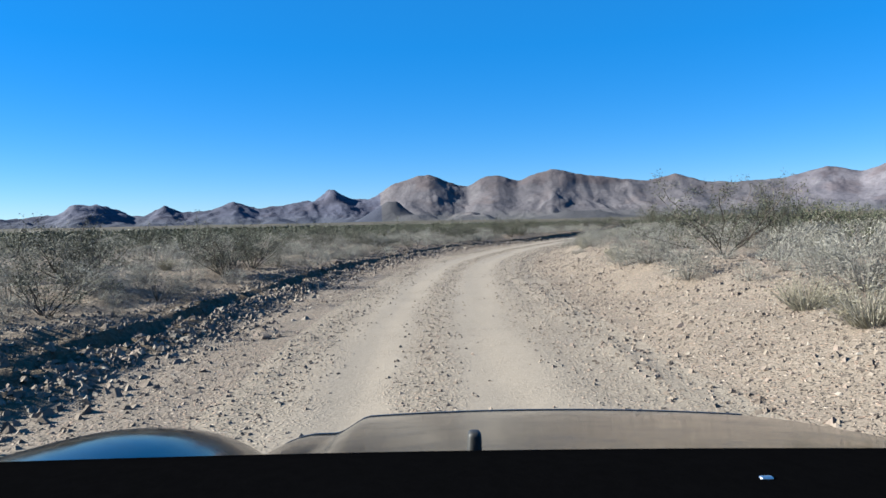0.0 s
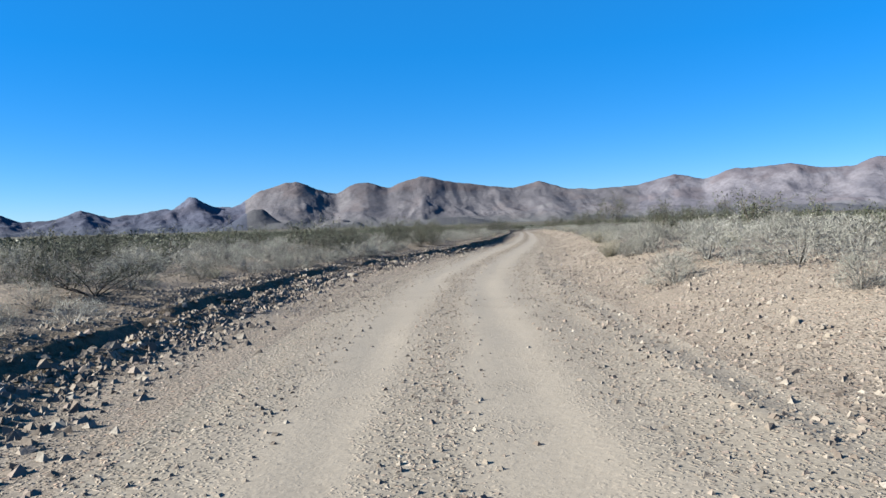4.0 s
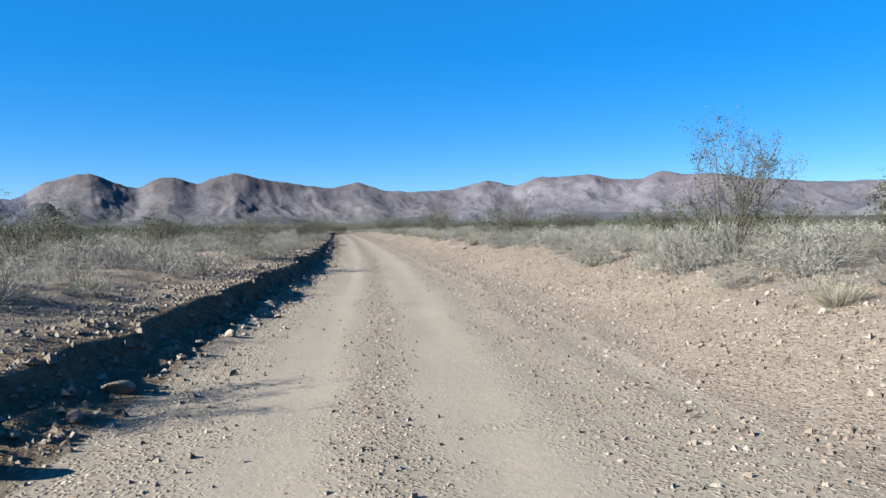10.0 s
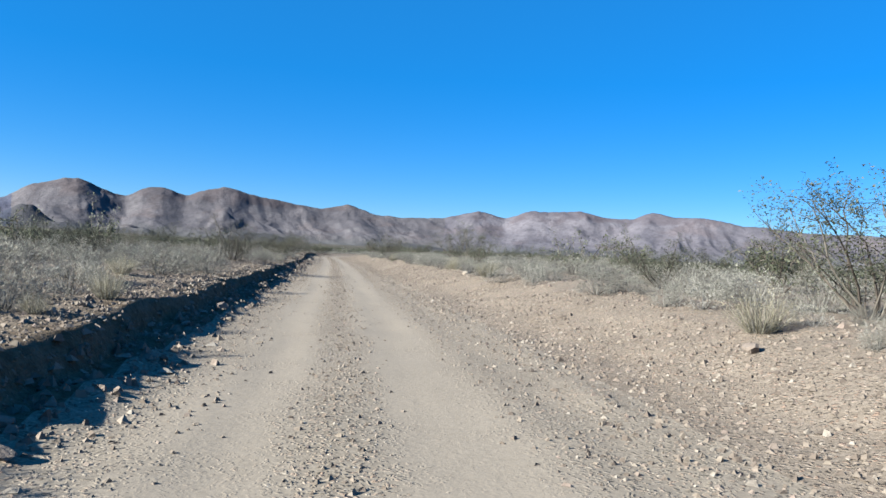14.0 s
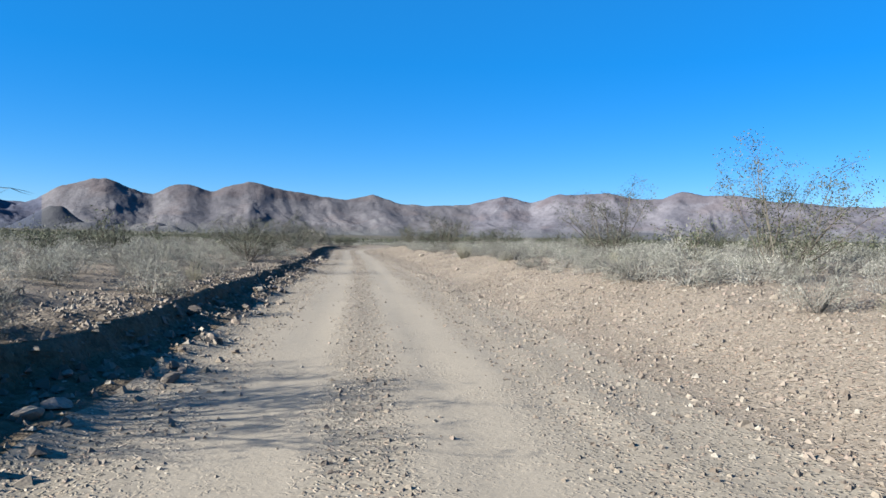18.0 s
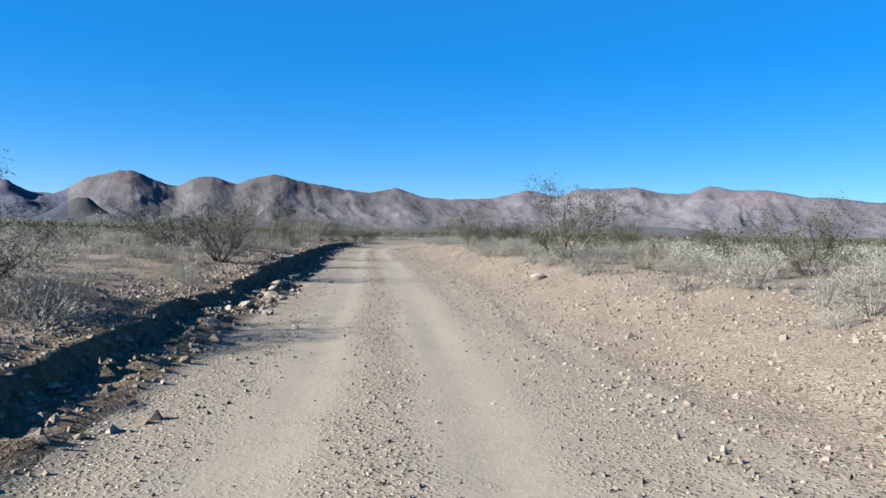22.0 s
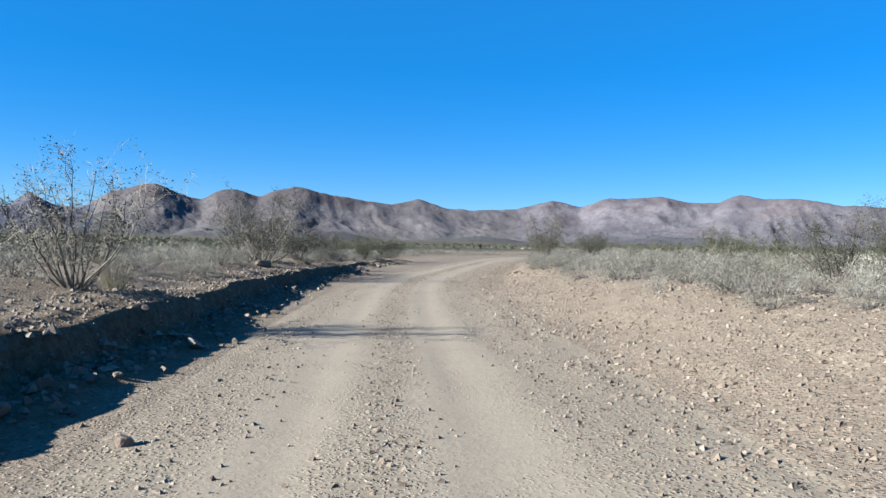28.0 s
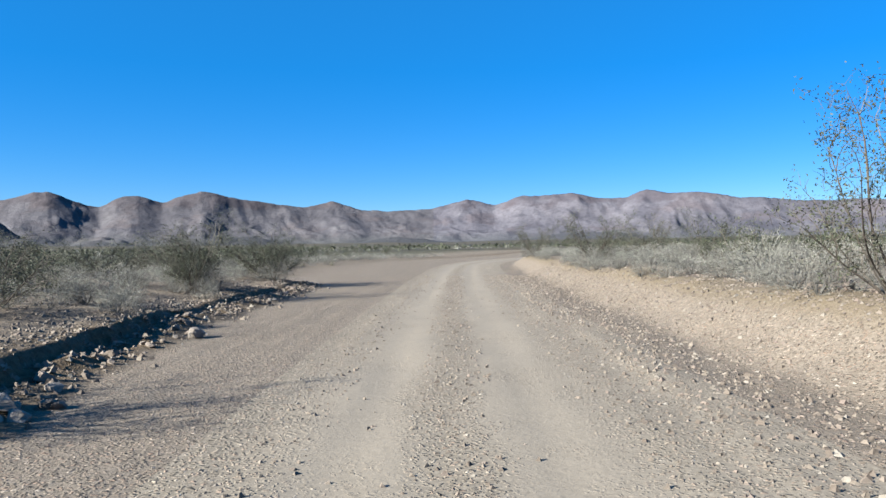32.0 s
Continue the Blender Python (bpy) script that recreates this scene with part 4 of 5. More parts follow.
# ---------------------------------------------------------------- scrub further off, too many to count
def scrub(name, label, number, spread, size, flat, mat, blades, thick, seed, beyond, sliver=1.0):
    """Low-set dry plants, each a burst of pointed blades from one foot."""
    g = np.random.default_rng(seed)
    if beyond:
        r = np.exp(g.uniform(math.log(spread[0]), math.log(spread[1]), number))
        a = np.radians(g.uniform(-95, 60, number))
        x, y = 30 - r * np.sin(-a), 130 + r * np.cos(-a)
        d = np.full(number, 1e9)
        for k in range(0, len(AX_S), 12):
            d = np.minimum(d, np.hypot(x - AX_X[k], y - AX_Y[k]))
        keep = d > 55
        x, y, r = x[keep], y[keep], r[keep]
        z = plain(x, y)
        grow = 1 + r / 900
    else:
        s = g.uniform(-8, 320, number)
        d = spread[0] + (spread[1] - spread[0]) * g.random(number) ** 1.15
        west = g.random(number) < 0.5
        u = np.where(west, -np.interp(s, BANK[:, 0], BANK[:, 1]) - d, 4.6 + d)
        keep = value_noise(s * 0.22, u * 0.22, seed) > 0.3
        s, u = s[keep], u[keep]
        x, y = spot(s, u)
        z = height(s, u)
        edge = ease(42, 60, np.abs(u))
        z = z * (1 - edge) + (plain(x, y) - 0.12) * edge
        grow = np.ones(len(x))
    n = len(x)
    h = (g.uniform(size[0], size[1], n) * grow)[:, None]
    w, rad, up = g.uniform(0, 2 * math.pi, (n, blades)), np.sqrt(g.random((n, blades))), g.random((n, blades)) ** 0.8
    # leaves fill a rough dome; one in five is a stem that runs out from the foot
    reach = flat * h * rad * np.sqrt(np.clip(1.05 - up * up, 0.05, 1)) * g.uniform(0.6, 1.3, (n, 1))
    mid = np.stack([x[:, None] + np.cos(w) * reach, y[:, None] + np.sin(w) * reach, z[:, None] + h * (0.06 + 0.94 * up)], -1)
    a, b = g.normal(size=(n, blades, 3)), g.normal(size=(n, blades, 3))
    a[..., 2] += 0.8
    a /= np.linalg.norm(a, axis=-1, keepdims=True)
    b /= np.linalg.norm(b, axis=-1, keepdims=True)
    leaf = (thick * h)[..., None] * g.uniform(0.6, 1.4, (n, blades, 1))
    tri = np.stack([mid - a * leaf * sliver, mid + a * leaf * sliver, mid + b * leaf * 0.8 / sliver], 2)
    k = blades // 5
    foot = np.stack([x, y, z - 0.03], -1)[:, None, :] + 0 * mid[:, :k]
    tri[:, :k, 0], tri[:, :k, 1] = foot, foot + b[:, :k] * 0.03 * h[..., None]
    tri[:, :k, 2] = mid[:, :k]
    v = tri.reshape(-1, 3)
    f = np.arange(len(v)).reshape(-1, 3)
    tagged(new(name, mesh_of(name, v, f, mat)), label, "scrub", kind="stuff")


# the lesser shrubs between those near the road
def joined_shrubs(name, label, shapes, mat, number, low, high, tall, seed, spread=1.25):
    g = np.random.default_rng(seed)
    s = g.uniform(-4, 320, number * 3)
    d = low + (high - low) * g.random(number * 3) ** 1.2
    bare = 0.7 * ease(58, 66, s) + 0.5 * ease(120, 150, s)      # gravel lies open along the top of the bank
    u = np.where(g.random(number * 3) < 0.5, -np.interp(s, BANK[:, 0], BANK[:, 1]) - d - bare, 4.7 + d)
    p = np.array(placed)
    h_all = g.uniform(tall[0], tall[1], number * 3) / 0.68
    keep = []
    taken = np.zeros((0, 2))
    for k in range(len(s)):
        if value_noise(s[k] * 0.45, u[k] * 0.45, seed) < (0.1 if u[k] < 0 else 0.3) or len(keep) >= number:
            continue
        if np.any((p[:, 0] - s[k]) ** 2 + (p[:, 1] - u[k]) ** 2 < (0.2 + 0.36 * p[:, 2]) ** 2):
            continue
        if len(taken) and np.any(np.hypot(taken[:, 0] - s[k], taken[:, 1] - u[k]) < 0.80 * h_all[k]):
            continue
        keep.append(k)
        taken = np.append(taken, [[s[k], u[k]]], axis=0)
    tints = g.uniform(-0.35, 0.4, len(keep))
    tone = np.concatenate([np.full(len(shapes[n % len(shapes)][0]), tints[n], np.float32) for n in range(len(keep))])
    vv, ff, base = [], [], 0
    for n, k in enumerate(keep):
        sv, sf = shapes[n % len(shapes)]
        a, h = g.uniform(0, 2 * math.pi), h_all[k]
        w = h * g.uniform(0.8, 1.2) * spread
        x, y = spot(s[k], u[k])
        c, q = math.cos(a) * w, math.sin(a) * w
        vv.append(np.stack([x + c * sv[:, 0] - q * sv[:, 1], y + q * sv[:, 0] + c * sv[:, 1], float(height(s[k], u[k])) + h * sv[:, 2]], -1))
        ff.append(sf + base)
        base += len(sv)
    me = mesh_of(name, np.concatenate(vv), np.concatenate(ff), mat)
    me.attributes.new("own_shade", "FLOAT", "POINT").data.foreach_set("value", tone)
    tagged(new(name, me), label, "scrub", kind="stuff")


def triangles(me):
    me.calc_loop_triangles()
    v, t = np.empty(len(me.vertices) * 3), np.empty(len(me.loop_triangles) * 3, np.int32)
    me.vertices.foreach_get("co", v)
    me.loop_triangles.foreach_get("vertices", t)
    return v.reshape(-1, 3), t.reshape(-1, 3)


lesser = [bursage(30, 34, 0.0105, 130), bursage(25, 40, 0.0105, 120), bursage(36, 30, 0.010, 140), bursage(20, 48, 0.011, 110)]
coarse = [bursage(18, 18, 0.019, 50), bursage(15, 22, 0.019, 46), bursage(22, 16, 0.018, 54)]
for shrubs, number, low, high, tall, seed, what in ((lesser, 1150, 0.5, 4.6, (0.26, 0.66), 81, "low grey scrub beside the road"), (coarse, 2300, 4.0, 15, (0.4, 0.85), 82, "grey scrub behind the roadside shrubs")):
    joined_shrubs("scrub_twigs", "grey twigs of the " + what, [triangles(m[0]) for m in shrubs], TWIG_GREY, number, low, high, tall, seed)
    joined_shrubs("scrub_leaves", "pale grey leaves of the " + what, [triangles(m[1]) for m in shrubs], LEAF_GREY, number, low, high, tall, seed)
open_bush = [small_creosote(9, 0.05), small_creosote(7, 0.05), small_creosote(11, 0.045), small_creosote(8, 0.055)]
joined_shrubs("creosote_stems", "dark stems of creosote bushes on the plain", [triangles(a) for a, b in open_bush], BARK_DARK, 650, 4.5, 45, (0.26, 0.62), 83, 0.95)
joined_shrubs("creosote_leaves", "olive leaves of creosote bushes on the plain", [triangles(b) for a, b in open_bush], LEAF_OLIVE, 650, 4.5, 45, (0.26, 0.62), 83, 0.95)
scrub("grey_scrub", "grey dry scrub covering the desert plain", 4200, (12, 30), (0.35, 0.7), 1.0, LEAF_GREY, 50, 0.085, 11, False, 1.7)
scrub("distant_grey_scrub", "distant grey scrub covering the desert plain", 5200, (24, 60), (0.4, 0.75), 1.0, LEAF_GREY, 28, 0.14, 15, False, 1.5)
scrub("green_scrub", "olive green scrub covering the desert plain", 4600, (14, 60), (0.6, 1.4), 0.62, LEAF_OLIVE, 56, 0.07, 12, False)
scrub("far_grey_scrub", "far grey scrub covering the desert plain", 5000, (50, 900), (0.4, 0.8), 1.0, LEAF_GREY, 12, 0.3, 13, True)
scrub("far_green_scrub", "far olive scrub covering the desert plain", 13000, (50, 1200), (0.7, 1.3), 0.7, LEAF_OLIVE, 14, 0.24, 14, True)

# ---------------------------------------------------------------- stones
def rock_mesh(name, seed, mat, flat=0.7, cuts=2):
    """A broken stone: a ball of faces pushed about and cut flat by a few planes."""
    bm = bmesh.new()
    bmesh.ops.create_icosphere(bm, subdivisions=cuts, radius=1.0)
    r = random.Random(seed)
    planes = [(Vector((r.gauss(0, 1), r.gauss(0, 1), r.gauss(0, 1))).normalized(), r.uniform(0.45, 0.8)) for _ in range(9)]
    for v in bm.verts:
        for n, d in planes:
            over = v.co.dot(n) - d
            if over > 0:
                v.co -= n * over * 0.92
        v.co *= 1 + 0.10 * noise.noise(v.co * 1.7 + Vector((seed, 0, 0)))
        v.co.z *= flat
    me = bpy.data.meshes.new(name)
    bm.to_mesh(me)
    bm.free()
    me.materials.append(mat)
    return me


ROCKS = [rock_mesh("stone", k, ROCK, 0.62 + 0.05 * (k % 4)) for k in range(8)]
PALES = [rock_mesh("boulder", 20 + k, PALE_ROCK, 0.6, 3) for k in range(3)]


def put_stone(name, me, s, u, size, label, group, sink=0.25):
    x, y = spot(s, u)
    ob = new(name, me)
    e = Euler((rng.uniform(-0.4, 0.4), rng.uniform(-0.4, 0.4), rng.uniform(0, 6.28)))
    ob.matrix_basis = Matrix.LocRotScale((float(x), float(y), float(height(s, u)) + size * (0.55 - sink)), e, (size * rng.uniform(0.85, 1.3), size, size * rng.uniform(0.75, 1.1)))
    return tagged(ob, label, "stone", group)


# single boulders that stand out: along the road, to its right, half width
for s, u, size in ((78.3, -2.0, 0.17), (71.2, -2.3, 0.15), (69.1, -2.45, 0.19), (121.2, -2.27, 0.13), (124.4, -2.27, 0.12), (136.2, -2.37, 0.17), (164.6, -2.27, 0.16), (167.7, 4.45, 0.28),
                   (162.3, -2.42, 0.17), (165.6, -2.32, 0.18), (163.5, -2.17, 0.13), (166.6, -2.47, 0.21), (168.3, -2.52, 0.18), (165.0, -2.72, 0.15), (170.4, -2.47, 0.19), (177.2, -2.32, 0.12), (96.9, -3.1, 0.13), (118.6, 5.2, 0.22), (226.0, 4.5, 0.2), (244.0, 5.6, 0.2), (201.6, -2.5, 0.12), (48.2, -3.5, 0.17)):
    put_stone("boulder", PALES[int(rng.integers(3))], s, u, size, "pale tan boulder lying beside the dirt road", "boulders by the road")
for s, u, size in ((147.3, 3.9, 0.11), (57.4, 3.4, 0.1), (98.2, 4.6, 0.13), (29.7, 3.2, 0.1), (236.5, -4.5, 0.2), (218.7, -5.4, 0.32), (234.5, 5.9, 0.16), (26.2, -4.5, 0.2), (2.5, -5.2, 0.3)):
    put_stone("boulder", ROCKS[int(rng.integers(8))], s, u, size, "reddish brown boulder lying on gravel", "boulders by the road")
# the windrow at the foot of the bank
for _ in range(150):
    s = rng.uniform(1, 254)
    thick = 1.5 if s < 58 else 0.75
    u = float(bank_edge(s)) + 0.3 + abs(rng.normal()) * 0.42 * thick
    put_stone("stone", ROCKS[int(rng.integers(8))], s, u, rng.uniform(0.045, 0.085) * (1 + 0.9 * rng.random() ** 4), "broken brown stone at the foot of the bank", "stones along the bank")


# heaps of paler stones that the grader has left along the bank
for near, far_end, number in ((158, 171, 36), (194, 216, 30), (226, 254, 50), (44, 50, 10), (118, 140, 20)):
    for _ in range(number):
        s = rng.uniform(near, far_end)
        u = float(bank_edge(s)) + 0.55 + abs(rng.normal()) * 0.4
        put_stone("stone", ROCKS[int(rng.integers(8))], s, u, rng.uniform(0.05, 0.10) * (1 + 0.9 * rng.random() ** 4), "pale broken stone in a heap by the bank", "heaped stones by the bank")


def gravel(name, label, s, u, size, seed):
    """Many small stones, each a lump of its own half-sunk in the soil."""
    g = np.random.default_rng(seed)
    n = len(s)
    x, y = spot(s, u)
    z = height(s, u)
    # four corners in the soil and a broken ridge on top
    base = np.array([(1, -0.7, -0.35), (0.9, 0.8, -0.35), (-0.9, 0.7, -0.35), (-1, -0.8, -0.35), (0.5, 0.1, 0.75), (-0.45, -0.1, 0.65)], float)
    tri = np.array([(0, 1, 4), (1, 2, 5), (1, 5, 4), (2, 3, 5), (3, 0, 4), (3, 4, 5)])
    v = base[None] * (1 + 0.3 * (g.random((n, 6, 3)) - 0.5)) + 0.62 * (g.random((n, 6, 3)) - 0.5)
    a = g.uniform(0, 2 * math.pi, n)
    c, q = np.cos(a)[:, None], np.sin(a)[:, None]
    v = np.stack([v[..., 0] * c - v[..., 1] * q, v[..., 0] * q + v[..., 1] * c, v[..., 2] * g.uniform(0.6, 1.15, (n, 1))], -1)
    v = v * size[:, None, None] * g.uniform(0.8, 1.25, (n, 1, 3)) + np.stack([x, y, z + size * 0.2], -1)[:, None, :]
    f = (tri[None] + 6 * np.arange(n)[:, None, None]).reshape(-1, 3)
    tagged(new(name, mesh_of(name, v.reshape(-1, 3), f, GRAVEL)), label, "gravel", kind="stuff")


def sizes(n, low, high):
    return low + (high - low) * rng.random(n) ** 1.9


n = 8500
s = rng.uniform(-2, 64, n)
d = np.abs(rng.normal(size=n)) * 0.5 - np.where(rng.random(n) < 0.3, 0.2, 0.0)
gravel("windrow_rubble", "broken brown rubble heaped along the foot of the bank", s, bank_edge(s) + 0.40 + np.where(d < 0, d - 0.35, d), sizes(n, 0.014, 0.07), 70)
n = 22000
s = rng.uniform(0, 254, n)
d = np.abs(rng.normal(size=n)) * np.where(s < 60, 0.75, 0.42) - np.where(rng.random(n) < 0.2, 0.12, 0.0)
gravel("windrow_gravel", "loose brown stones along the foot of the bank", s, bank_edge(s) + 0.14 + d, sizes(n, 0.014, 0.06), 71)
n = 110000
s, u = rng.uniform(0, 262, n), 2.2 + 4.6 * rng.random(n) ** 0.9
keep = value_noise(s * 0.5, u * 0.9, 72) > 0.22
gravel("slope_gravel", "loose tan and reddish gravel on the road's shoulder", s[keep], u[keep], sizes(n, 0.009, 0.036)[keep], 73)
n = 42000
s = rng.uniform(0, 262, n)
u = rng.choice([0.08, -1.35, 1.75, 2.3], n, p=[0.34, 0.2, 0.26, 0.2]) + rng.normal(size=n) * 0.24
gravel("road_gravel", "fine loose gravel lying on the dirt road", s, u, sizes(n, 0.008, 0.026), 74)
n = 11000
s = rng.uniform(0, 62, n)
u = -1.35 - 2.2 * rng.random(n)
keep = value_noise(s * 0.4, u * 1.3, 77) > 0.35
gravel("verge_gravel", "grey gravel spread between the wheel tracks and the bank", s[keep], u[keep], sizes(n, 0.008, 0.027)[keep], 78)
n = 36000
s = rng.uniform(0, 262, n)
d = np.abs(rng.normal(size=n)) * 0.9
gravel("bank_gravel", "stones lying on the lip of the bank", s, bank_edge(s) - 0.02 - d, sizes(n, 0.011, 0.044), 75)
n = 1100
s, u = rng.uniform(0, 262, n), 2.7 + 3.9 * rng.random(n)
gravel("slope_stones", "scattered fist-sized stones on the road's gravel shoulder", s, u, sizes(n, 0.03, 0.065), 76)


# ---------------------------------------------------------------- the car, as it stands where the drive begins
def make_paint():
    m, nt, b = material("dark_car_paint", 0.16, 0.3)
    pos = place_vector(nt)
    dust = noise_tex(nt, pos, 6.0, 6.0, 0.7)
    nt.links.new(blend(nt, ramp(nt, dust, [(0.45, 0.0), (0.75, 0.15)]), (0.010, 0.010, 0.009), (0.06, 0.054, 0.044)), b.inputs["Base Color"])
    nt.links.new(ramp(nt, dust, [(0.4, 0.07), (0.8, 0.22)]), b.inputs["Roughness"])
    b.inputs["Coat Weight"].default_value = 0.0
    b.inputs["Coat Roughness"].default_value = 0.05
    return m


def make_plain_material(name, colour, rough, metal=0.0, gloss=0.4):
    m, nt, b = material(name, rough, gloss)
    grain = noise_tex(nt, place_vector(nt), 60.0, 4.0)
    nt.links.new(blend(nt, ramp(nt, grain, [(0.35, 0.0), (0.7, 0.4)]), colour, tuple(c * 1.5 for c in colour)), b.inputs["Base Color"])
    b.inputs["Metallic"].default_value = metal
    bump(nt, b, grain, 0.002, 0.3)
    return m


PAINT = make_paint()
BLACK_PLASTIC = make_plain_material("black_dashboard_plastic", (0.0014, 0.0014, 0.0016), 0.9, 0.0, 0.0)
RUBBER = make_plain_material("black_rubber", (0.012, 0.012, 0.012), 0.6)
CHROME = make_plain_material("chrome", (0.6, 0.6, 0.6), 0.35, 1.0)
STEEL = make_plain_material("grey_steel_rim", (0.25, 0.25, 0.25), 0.4, 0.8)


def solid(name, bm, mat, parent, label="", bevel=0.0, smooth=True):
    if bevel:
        bmesh.ops.bevel(bm, geom=list(bm.edges), offset=bevel, segments=3, affect="EDGES", profile=0.6)
    bmesh.ops.recalc_face_normals(bm, faces=list(bm.faces))
    me = bpy.data.meshes.new(name)
    bm.to_mesh(me)
    bm.free()
    me.materials.append(mat)
    for f in me.polygons:
        f.use_smooth = smooth
    return part(name, me, parent, label)


def block(size, at, taper=1.0):
    bm = bmesh.new()
    bmesh.ops.create_cube(bm, size=1.0)
    for v in bm.verts:
        k = taper if v.co.z > 0 else 1.0
        v.co = Vector((v.co.x * size[0] * k + at[0], v.co.y * size[1] * k + at[1], v.co.z * size[2] + at[2]))
    return bm


def sheet(fn, us, vs, thick):
    """A curved panel: fn(u, v) gives a point; thick is its depth downward."""
    bm = bmesh.new()
    top = [[bm.verts.new(fn(u, v)) for v in vs] for u in us]
    low = [[bm.verts.new(Vector(fn(u, v)) - Vector((0, 0, thick))) for v in vs] for u in us]
    n, k = len(us), len(vs)
    for i in range(n - 1):
        for j in range(k - 1):
            bm.faces.new((top[i][j], top[i + 1][j], top[i + 1][j + 1], top[i][j + 1]))
            bm.faces.new((low[i][j], low[i][j + 1], low[i + 1][j + 1], low[i + 1][j]))
    ring = [(i, 0) for i in range(n)] + [(n - 1, j) for j in range(1, k)] + [(i, k - 1) for i in range(n - 2, -1, -1)] + [(0, j) for j in range(k - 2, 0, -1)]
    for (a, b), (c, d) in zip(ring, ring[1:] + ring[:1]):
        bm.faces.new((top[a][b], low[a][b], low[c][d], top[c][d]))
    return bm


MIDDLE = 0.42          # the car's middle lies this far right of the driver's eye


def hood_point(x, y):
    """Height of the bonnet: it falls towards the front, with a raised middle between two creases."""
    d = abs(x - MIDDLE)
    z = 1.285 - 0.185 * (y - 0.95) - 0.06 * max(0.0, y - 1.9) ** 2
    z += 0.022 * (1 - (d / 0.66) ** 2) if d < 0.66 else 0.0
    if d >= 0.62:
        z -= 0.055 * float(ease(0.62, 0.74, d))
        z -= 0.09 * max(0.0, (d - 0.78) / 0.2) ** 2
    return (x, y, z)


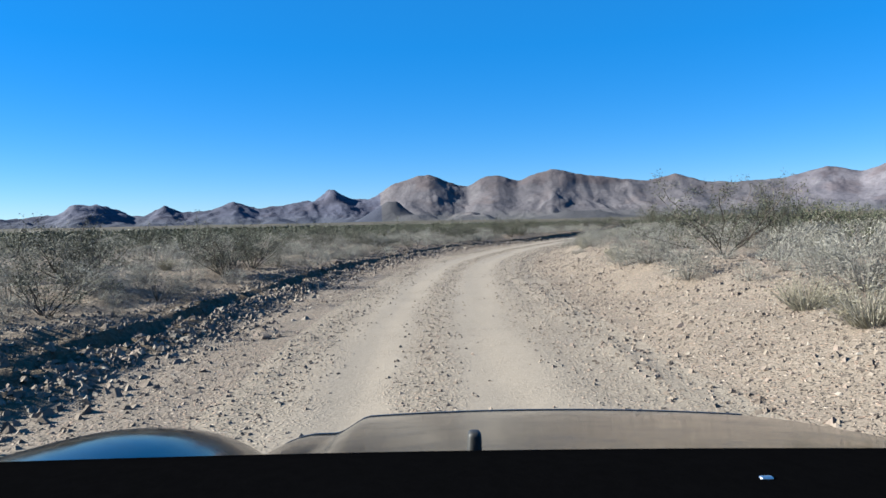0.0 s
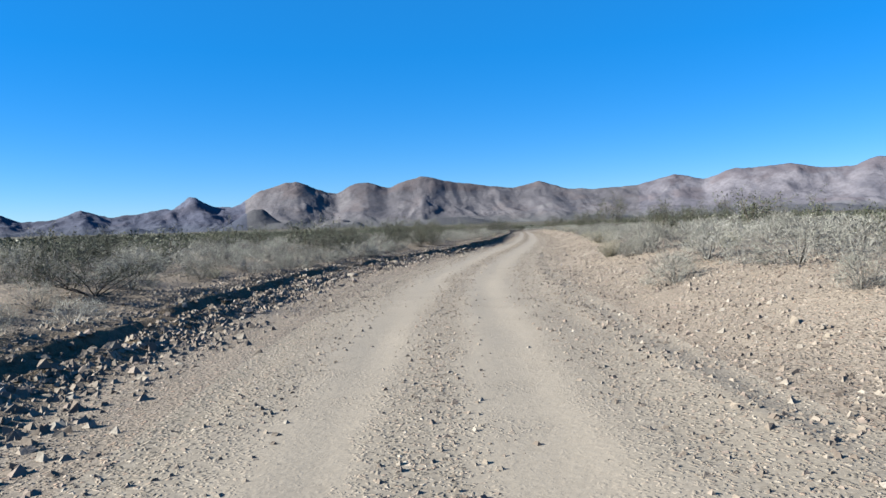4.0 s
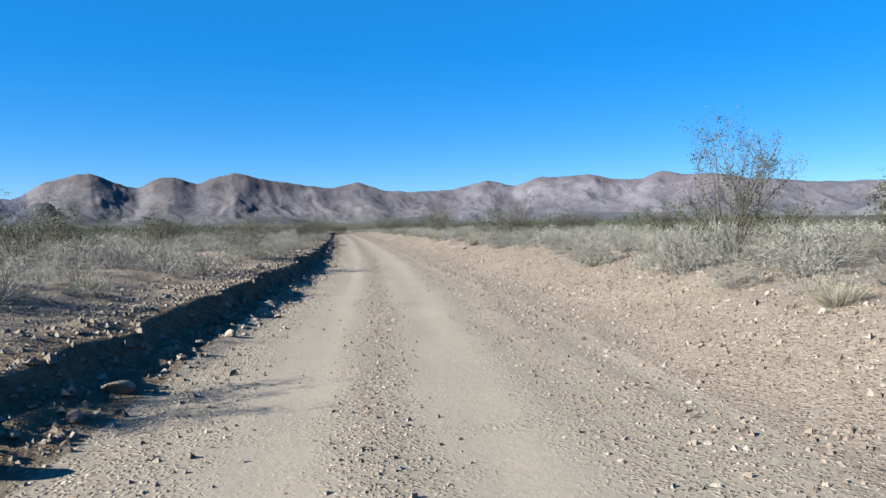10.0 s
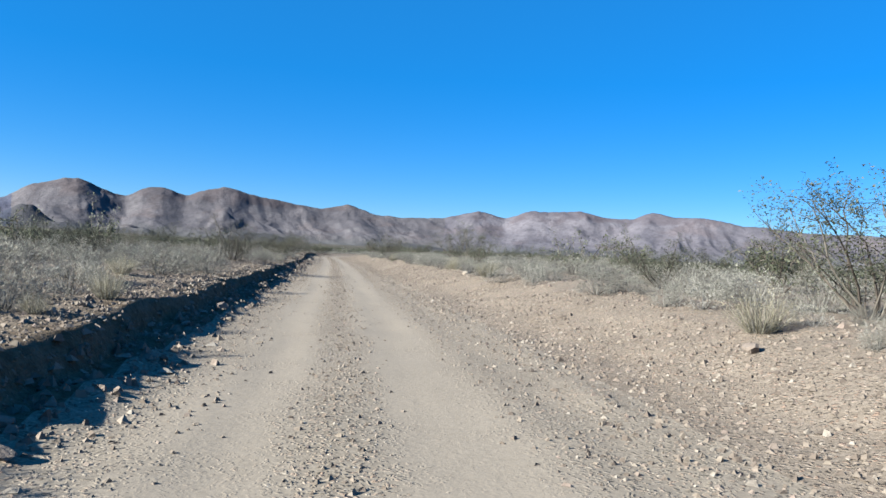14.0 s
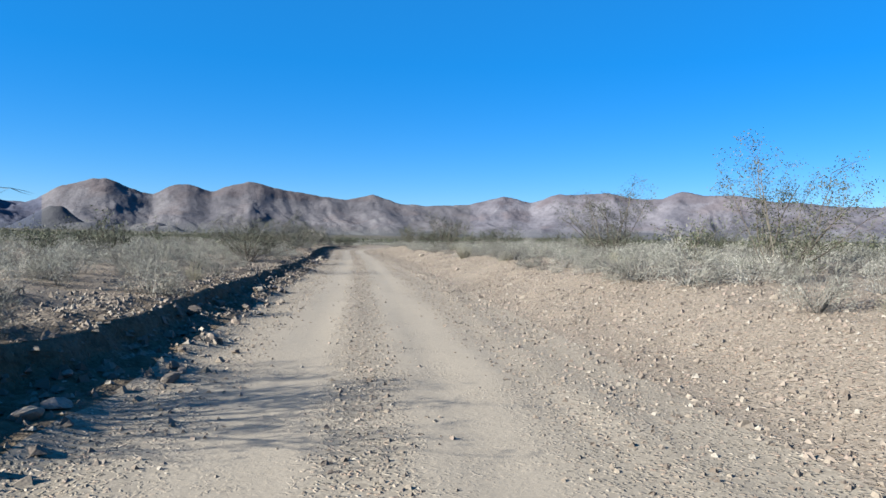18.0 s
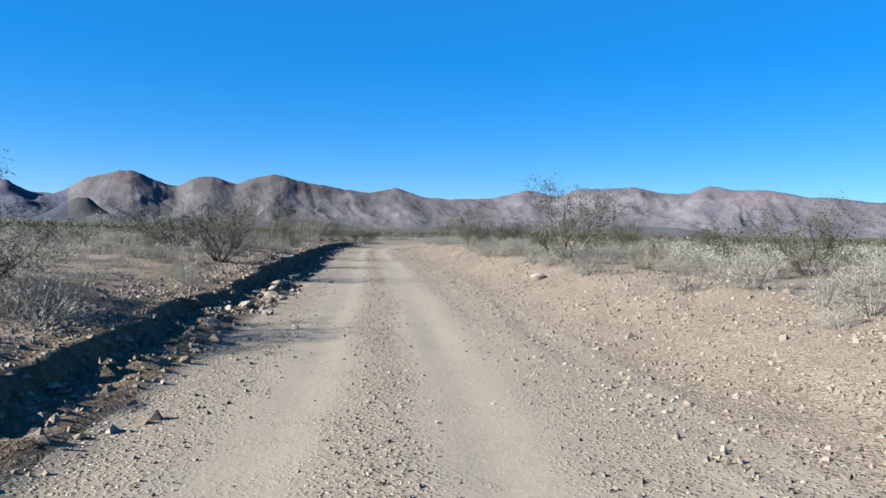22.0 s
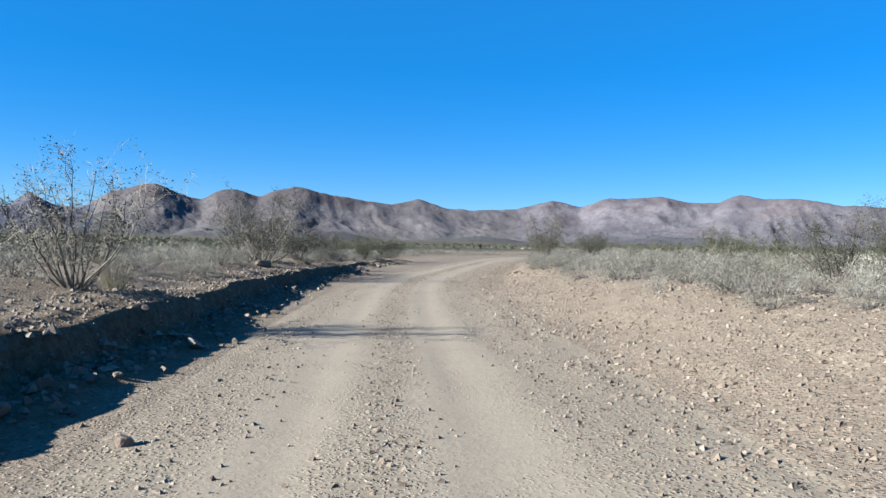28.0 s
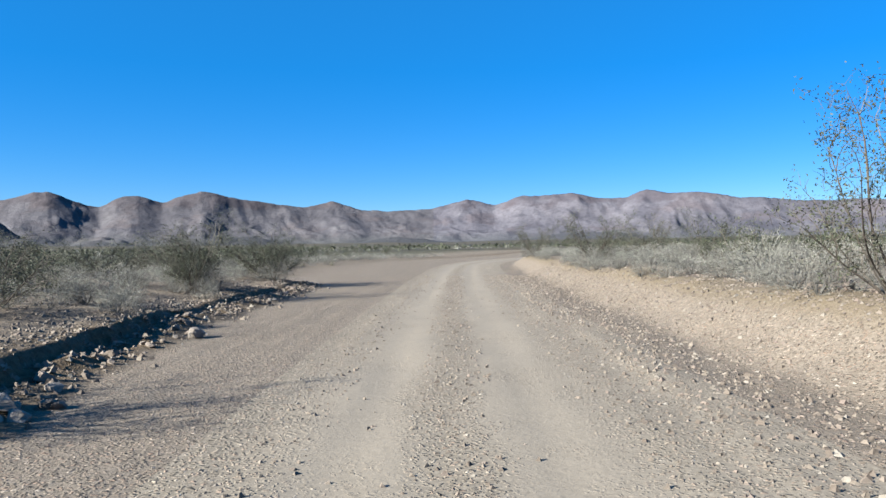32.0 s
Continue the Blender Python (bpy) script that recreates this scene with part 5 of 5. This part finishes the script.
def build_car():
    car = new("car")
    tagged(car, "dark dusty car standing on the dirt road", "car")
    xs = [MIDDLE + k for k in np.concatenate([np.linspace(-0.98, -0.76, 6), np.linspace(-0.745, -0.6, 8), np.linspace(-0.55, 0.55, 15), np.linspace(0.6, 0.745, 8), np.linspace(0.76, 0.98, 6)])]
    ys = list(np.linspace(0.92, 2.3, 26))
    hood = solid("hood", sheet(hood_point, xs, ys, 0.05), PAINT, car, "glossy dark dusty car bonnet")
    nose = lambda x, t: (x, 2.3 + 0.16 * math.sin(t * math.pi / 2), hood_point(x, 2.3)[2] - 0.16 * (1 - math.cos(t * math.pi / 2)))
    solid("hood_nose", sheet(nose, xs, list(np.linspace(0, 1, 8)), 0.04), PAINT, car)
    for side in (-1, 1):
        x, y = MIDDLE + side * 0.375, 1.1
        solid("hood_bumper", block((0.024, 0.03, 0.05), (x, y, hood_point(x, y)[2] + 0.035), 0.86), RUBBER, hood, "small black rubber block on the bonnet", 0.008)
    for side in (-1, 1):
        x = MIDDLE + side * 0.975
        flank = lambda t, y: (x + side * 0.03 * t, y, hood_point(x, y)[2] * (1 - t) + 0.86 * t)
        solid("fender", sheet(flank, list(np.linspace(0, 1, 5)), ys, 0.03), PAINT, car)
    for side in (-1, 1):
        crest = lambda t, y: (MIDDLE + side * (1.17 + 0.27 * t), y, 1.280 - 0.16 * (y - 1.0) - 0.15 * max(0.0, y - 1.5) ** 2 - 0.11 * t * t)
        solid("wing", sheet(crest, list(np.linspace(-1, 1, 13)), list(np.linspace(0.85, 2.2, 18)), 0.04), PAINT, car, "glossy rounded car wing beside the bonnet")
    # dashboard and the cowl before it
    dash = solid("dashboard", sheet(lambda x, y: (x, y, 1.452 - 0.008 * ((x - 0.2) / 0.6) ** 2 - 0.25 * max(0.0, 0.5 - y) ** 2 - 0.9 * max(0.0, y - 0.56) ** 2), list(np.linspace(-0.8, 1.6, 26)), list(np.linspace(0.12, 0.66, 16)), 0.3),
                 BLACK_PLASTIC, car, "matt black dashboard top")
    solid("dash_trim", block((0.011, 0.006, 0.003), (0.238, 0.555, 1.452)), CHROME, dash, "short bright chrome trim", 0.002)
    solid("cowl", sheet(lambda x, y: (x, y, 1.27 + 0.04 * (0.92 - y)), list(np.linspace(-0.45, 1.29, 12)), list(np.linspace(0.64, 0.93, 5)), 0.12), BLACK_PLASTIC, car)
    # body below
    for side in (-1, 1):
        x = MIDDLE + side * 0.93
        solid("side_panel", block((0.06, 4.0, 0.34), (x, 0.4, 0.70)), PAINT, car, "", 0.02)
        solid("wheel_arch", sheet(lambda u, v: (MIDDLE + side * (0.9 + 0.12 * v), 1.75 + 0.5 * math.cos(u), 0.46 + 0.5 * math.sin(u)), list(np.linspace(0, math.pi, 14)), [0.0, 0.5, 1.0], 0.03), BLACK_PLASTIC, car)
    solid("front_panel", block((1.86, 0.08, 0.36), (MIDDLE, 2.40, 0.70)), PAINT, car, "", 0.02)
    solid("front_bumper", block((1.9, 0.16, 0.2), (MIDDLE, 2.52, 0.58)), BLACK_PLASTIC, car, "", 0.03)
    solid("rear_panel", block((1.86, 0.06, 0.34), (MIDDLE, -1.62, 0.70)), PAINT, car, "", 0.02)
    solid("floor_pan", block((1.8, 4.0, 0.06), (MIDDLE, 0.4, 0.58)), BLACK_PLASTIC, car)
    for x in (-0.83, 0.83):
        for y in (1.75, -0.95):
            bm = bmesh.new()
            bmesh.ops.create_cone(bm, cap_ends=True, segments=36, radius1=0.375, radius2=0.375, depth=0.22)
            bmesh.ops.rotate(bm, verts=bm.verts, matrix=Matrix.Rotation(math.pi / 2, 3, "Y"))
            bmesh.ops.translate(bm, verts=bm.verts, vec=(MIDDLE + x, y, 0.375))
            wheel = solid("wheel", bm, RUBBER, car, "", 0.02)
            bm = bmesh.new()
            bmesh.ops.create_cone(bm, cap_ends=True, segments=28, radius1=0.22, radius2=0.19, depth=0.236)
            bmesh.ops.rotate(bm, verts=bm.verts, matrix=Matrix.Rotation(math.pi / 2, 3, "Y"))
            bmesh.ops.translate(bm, verts=bm.verts, vec=(MIDDLE + x, y, 0.375))
            solid("rim", bm, STEEL, wheel, "grey steel rim")
    car.matrix_basis = pose(0, 0, 0.0, 0, 1.5, 2.0)


build_car()
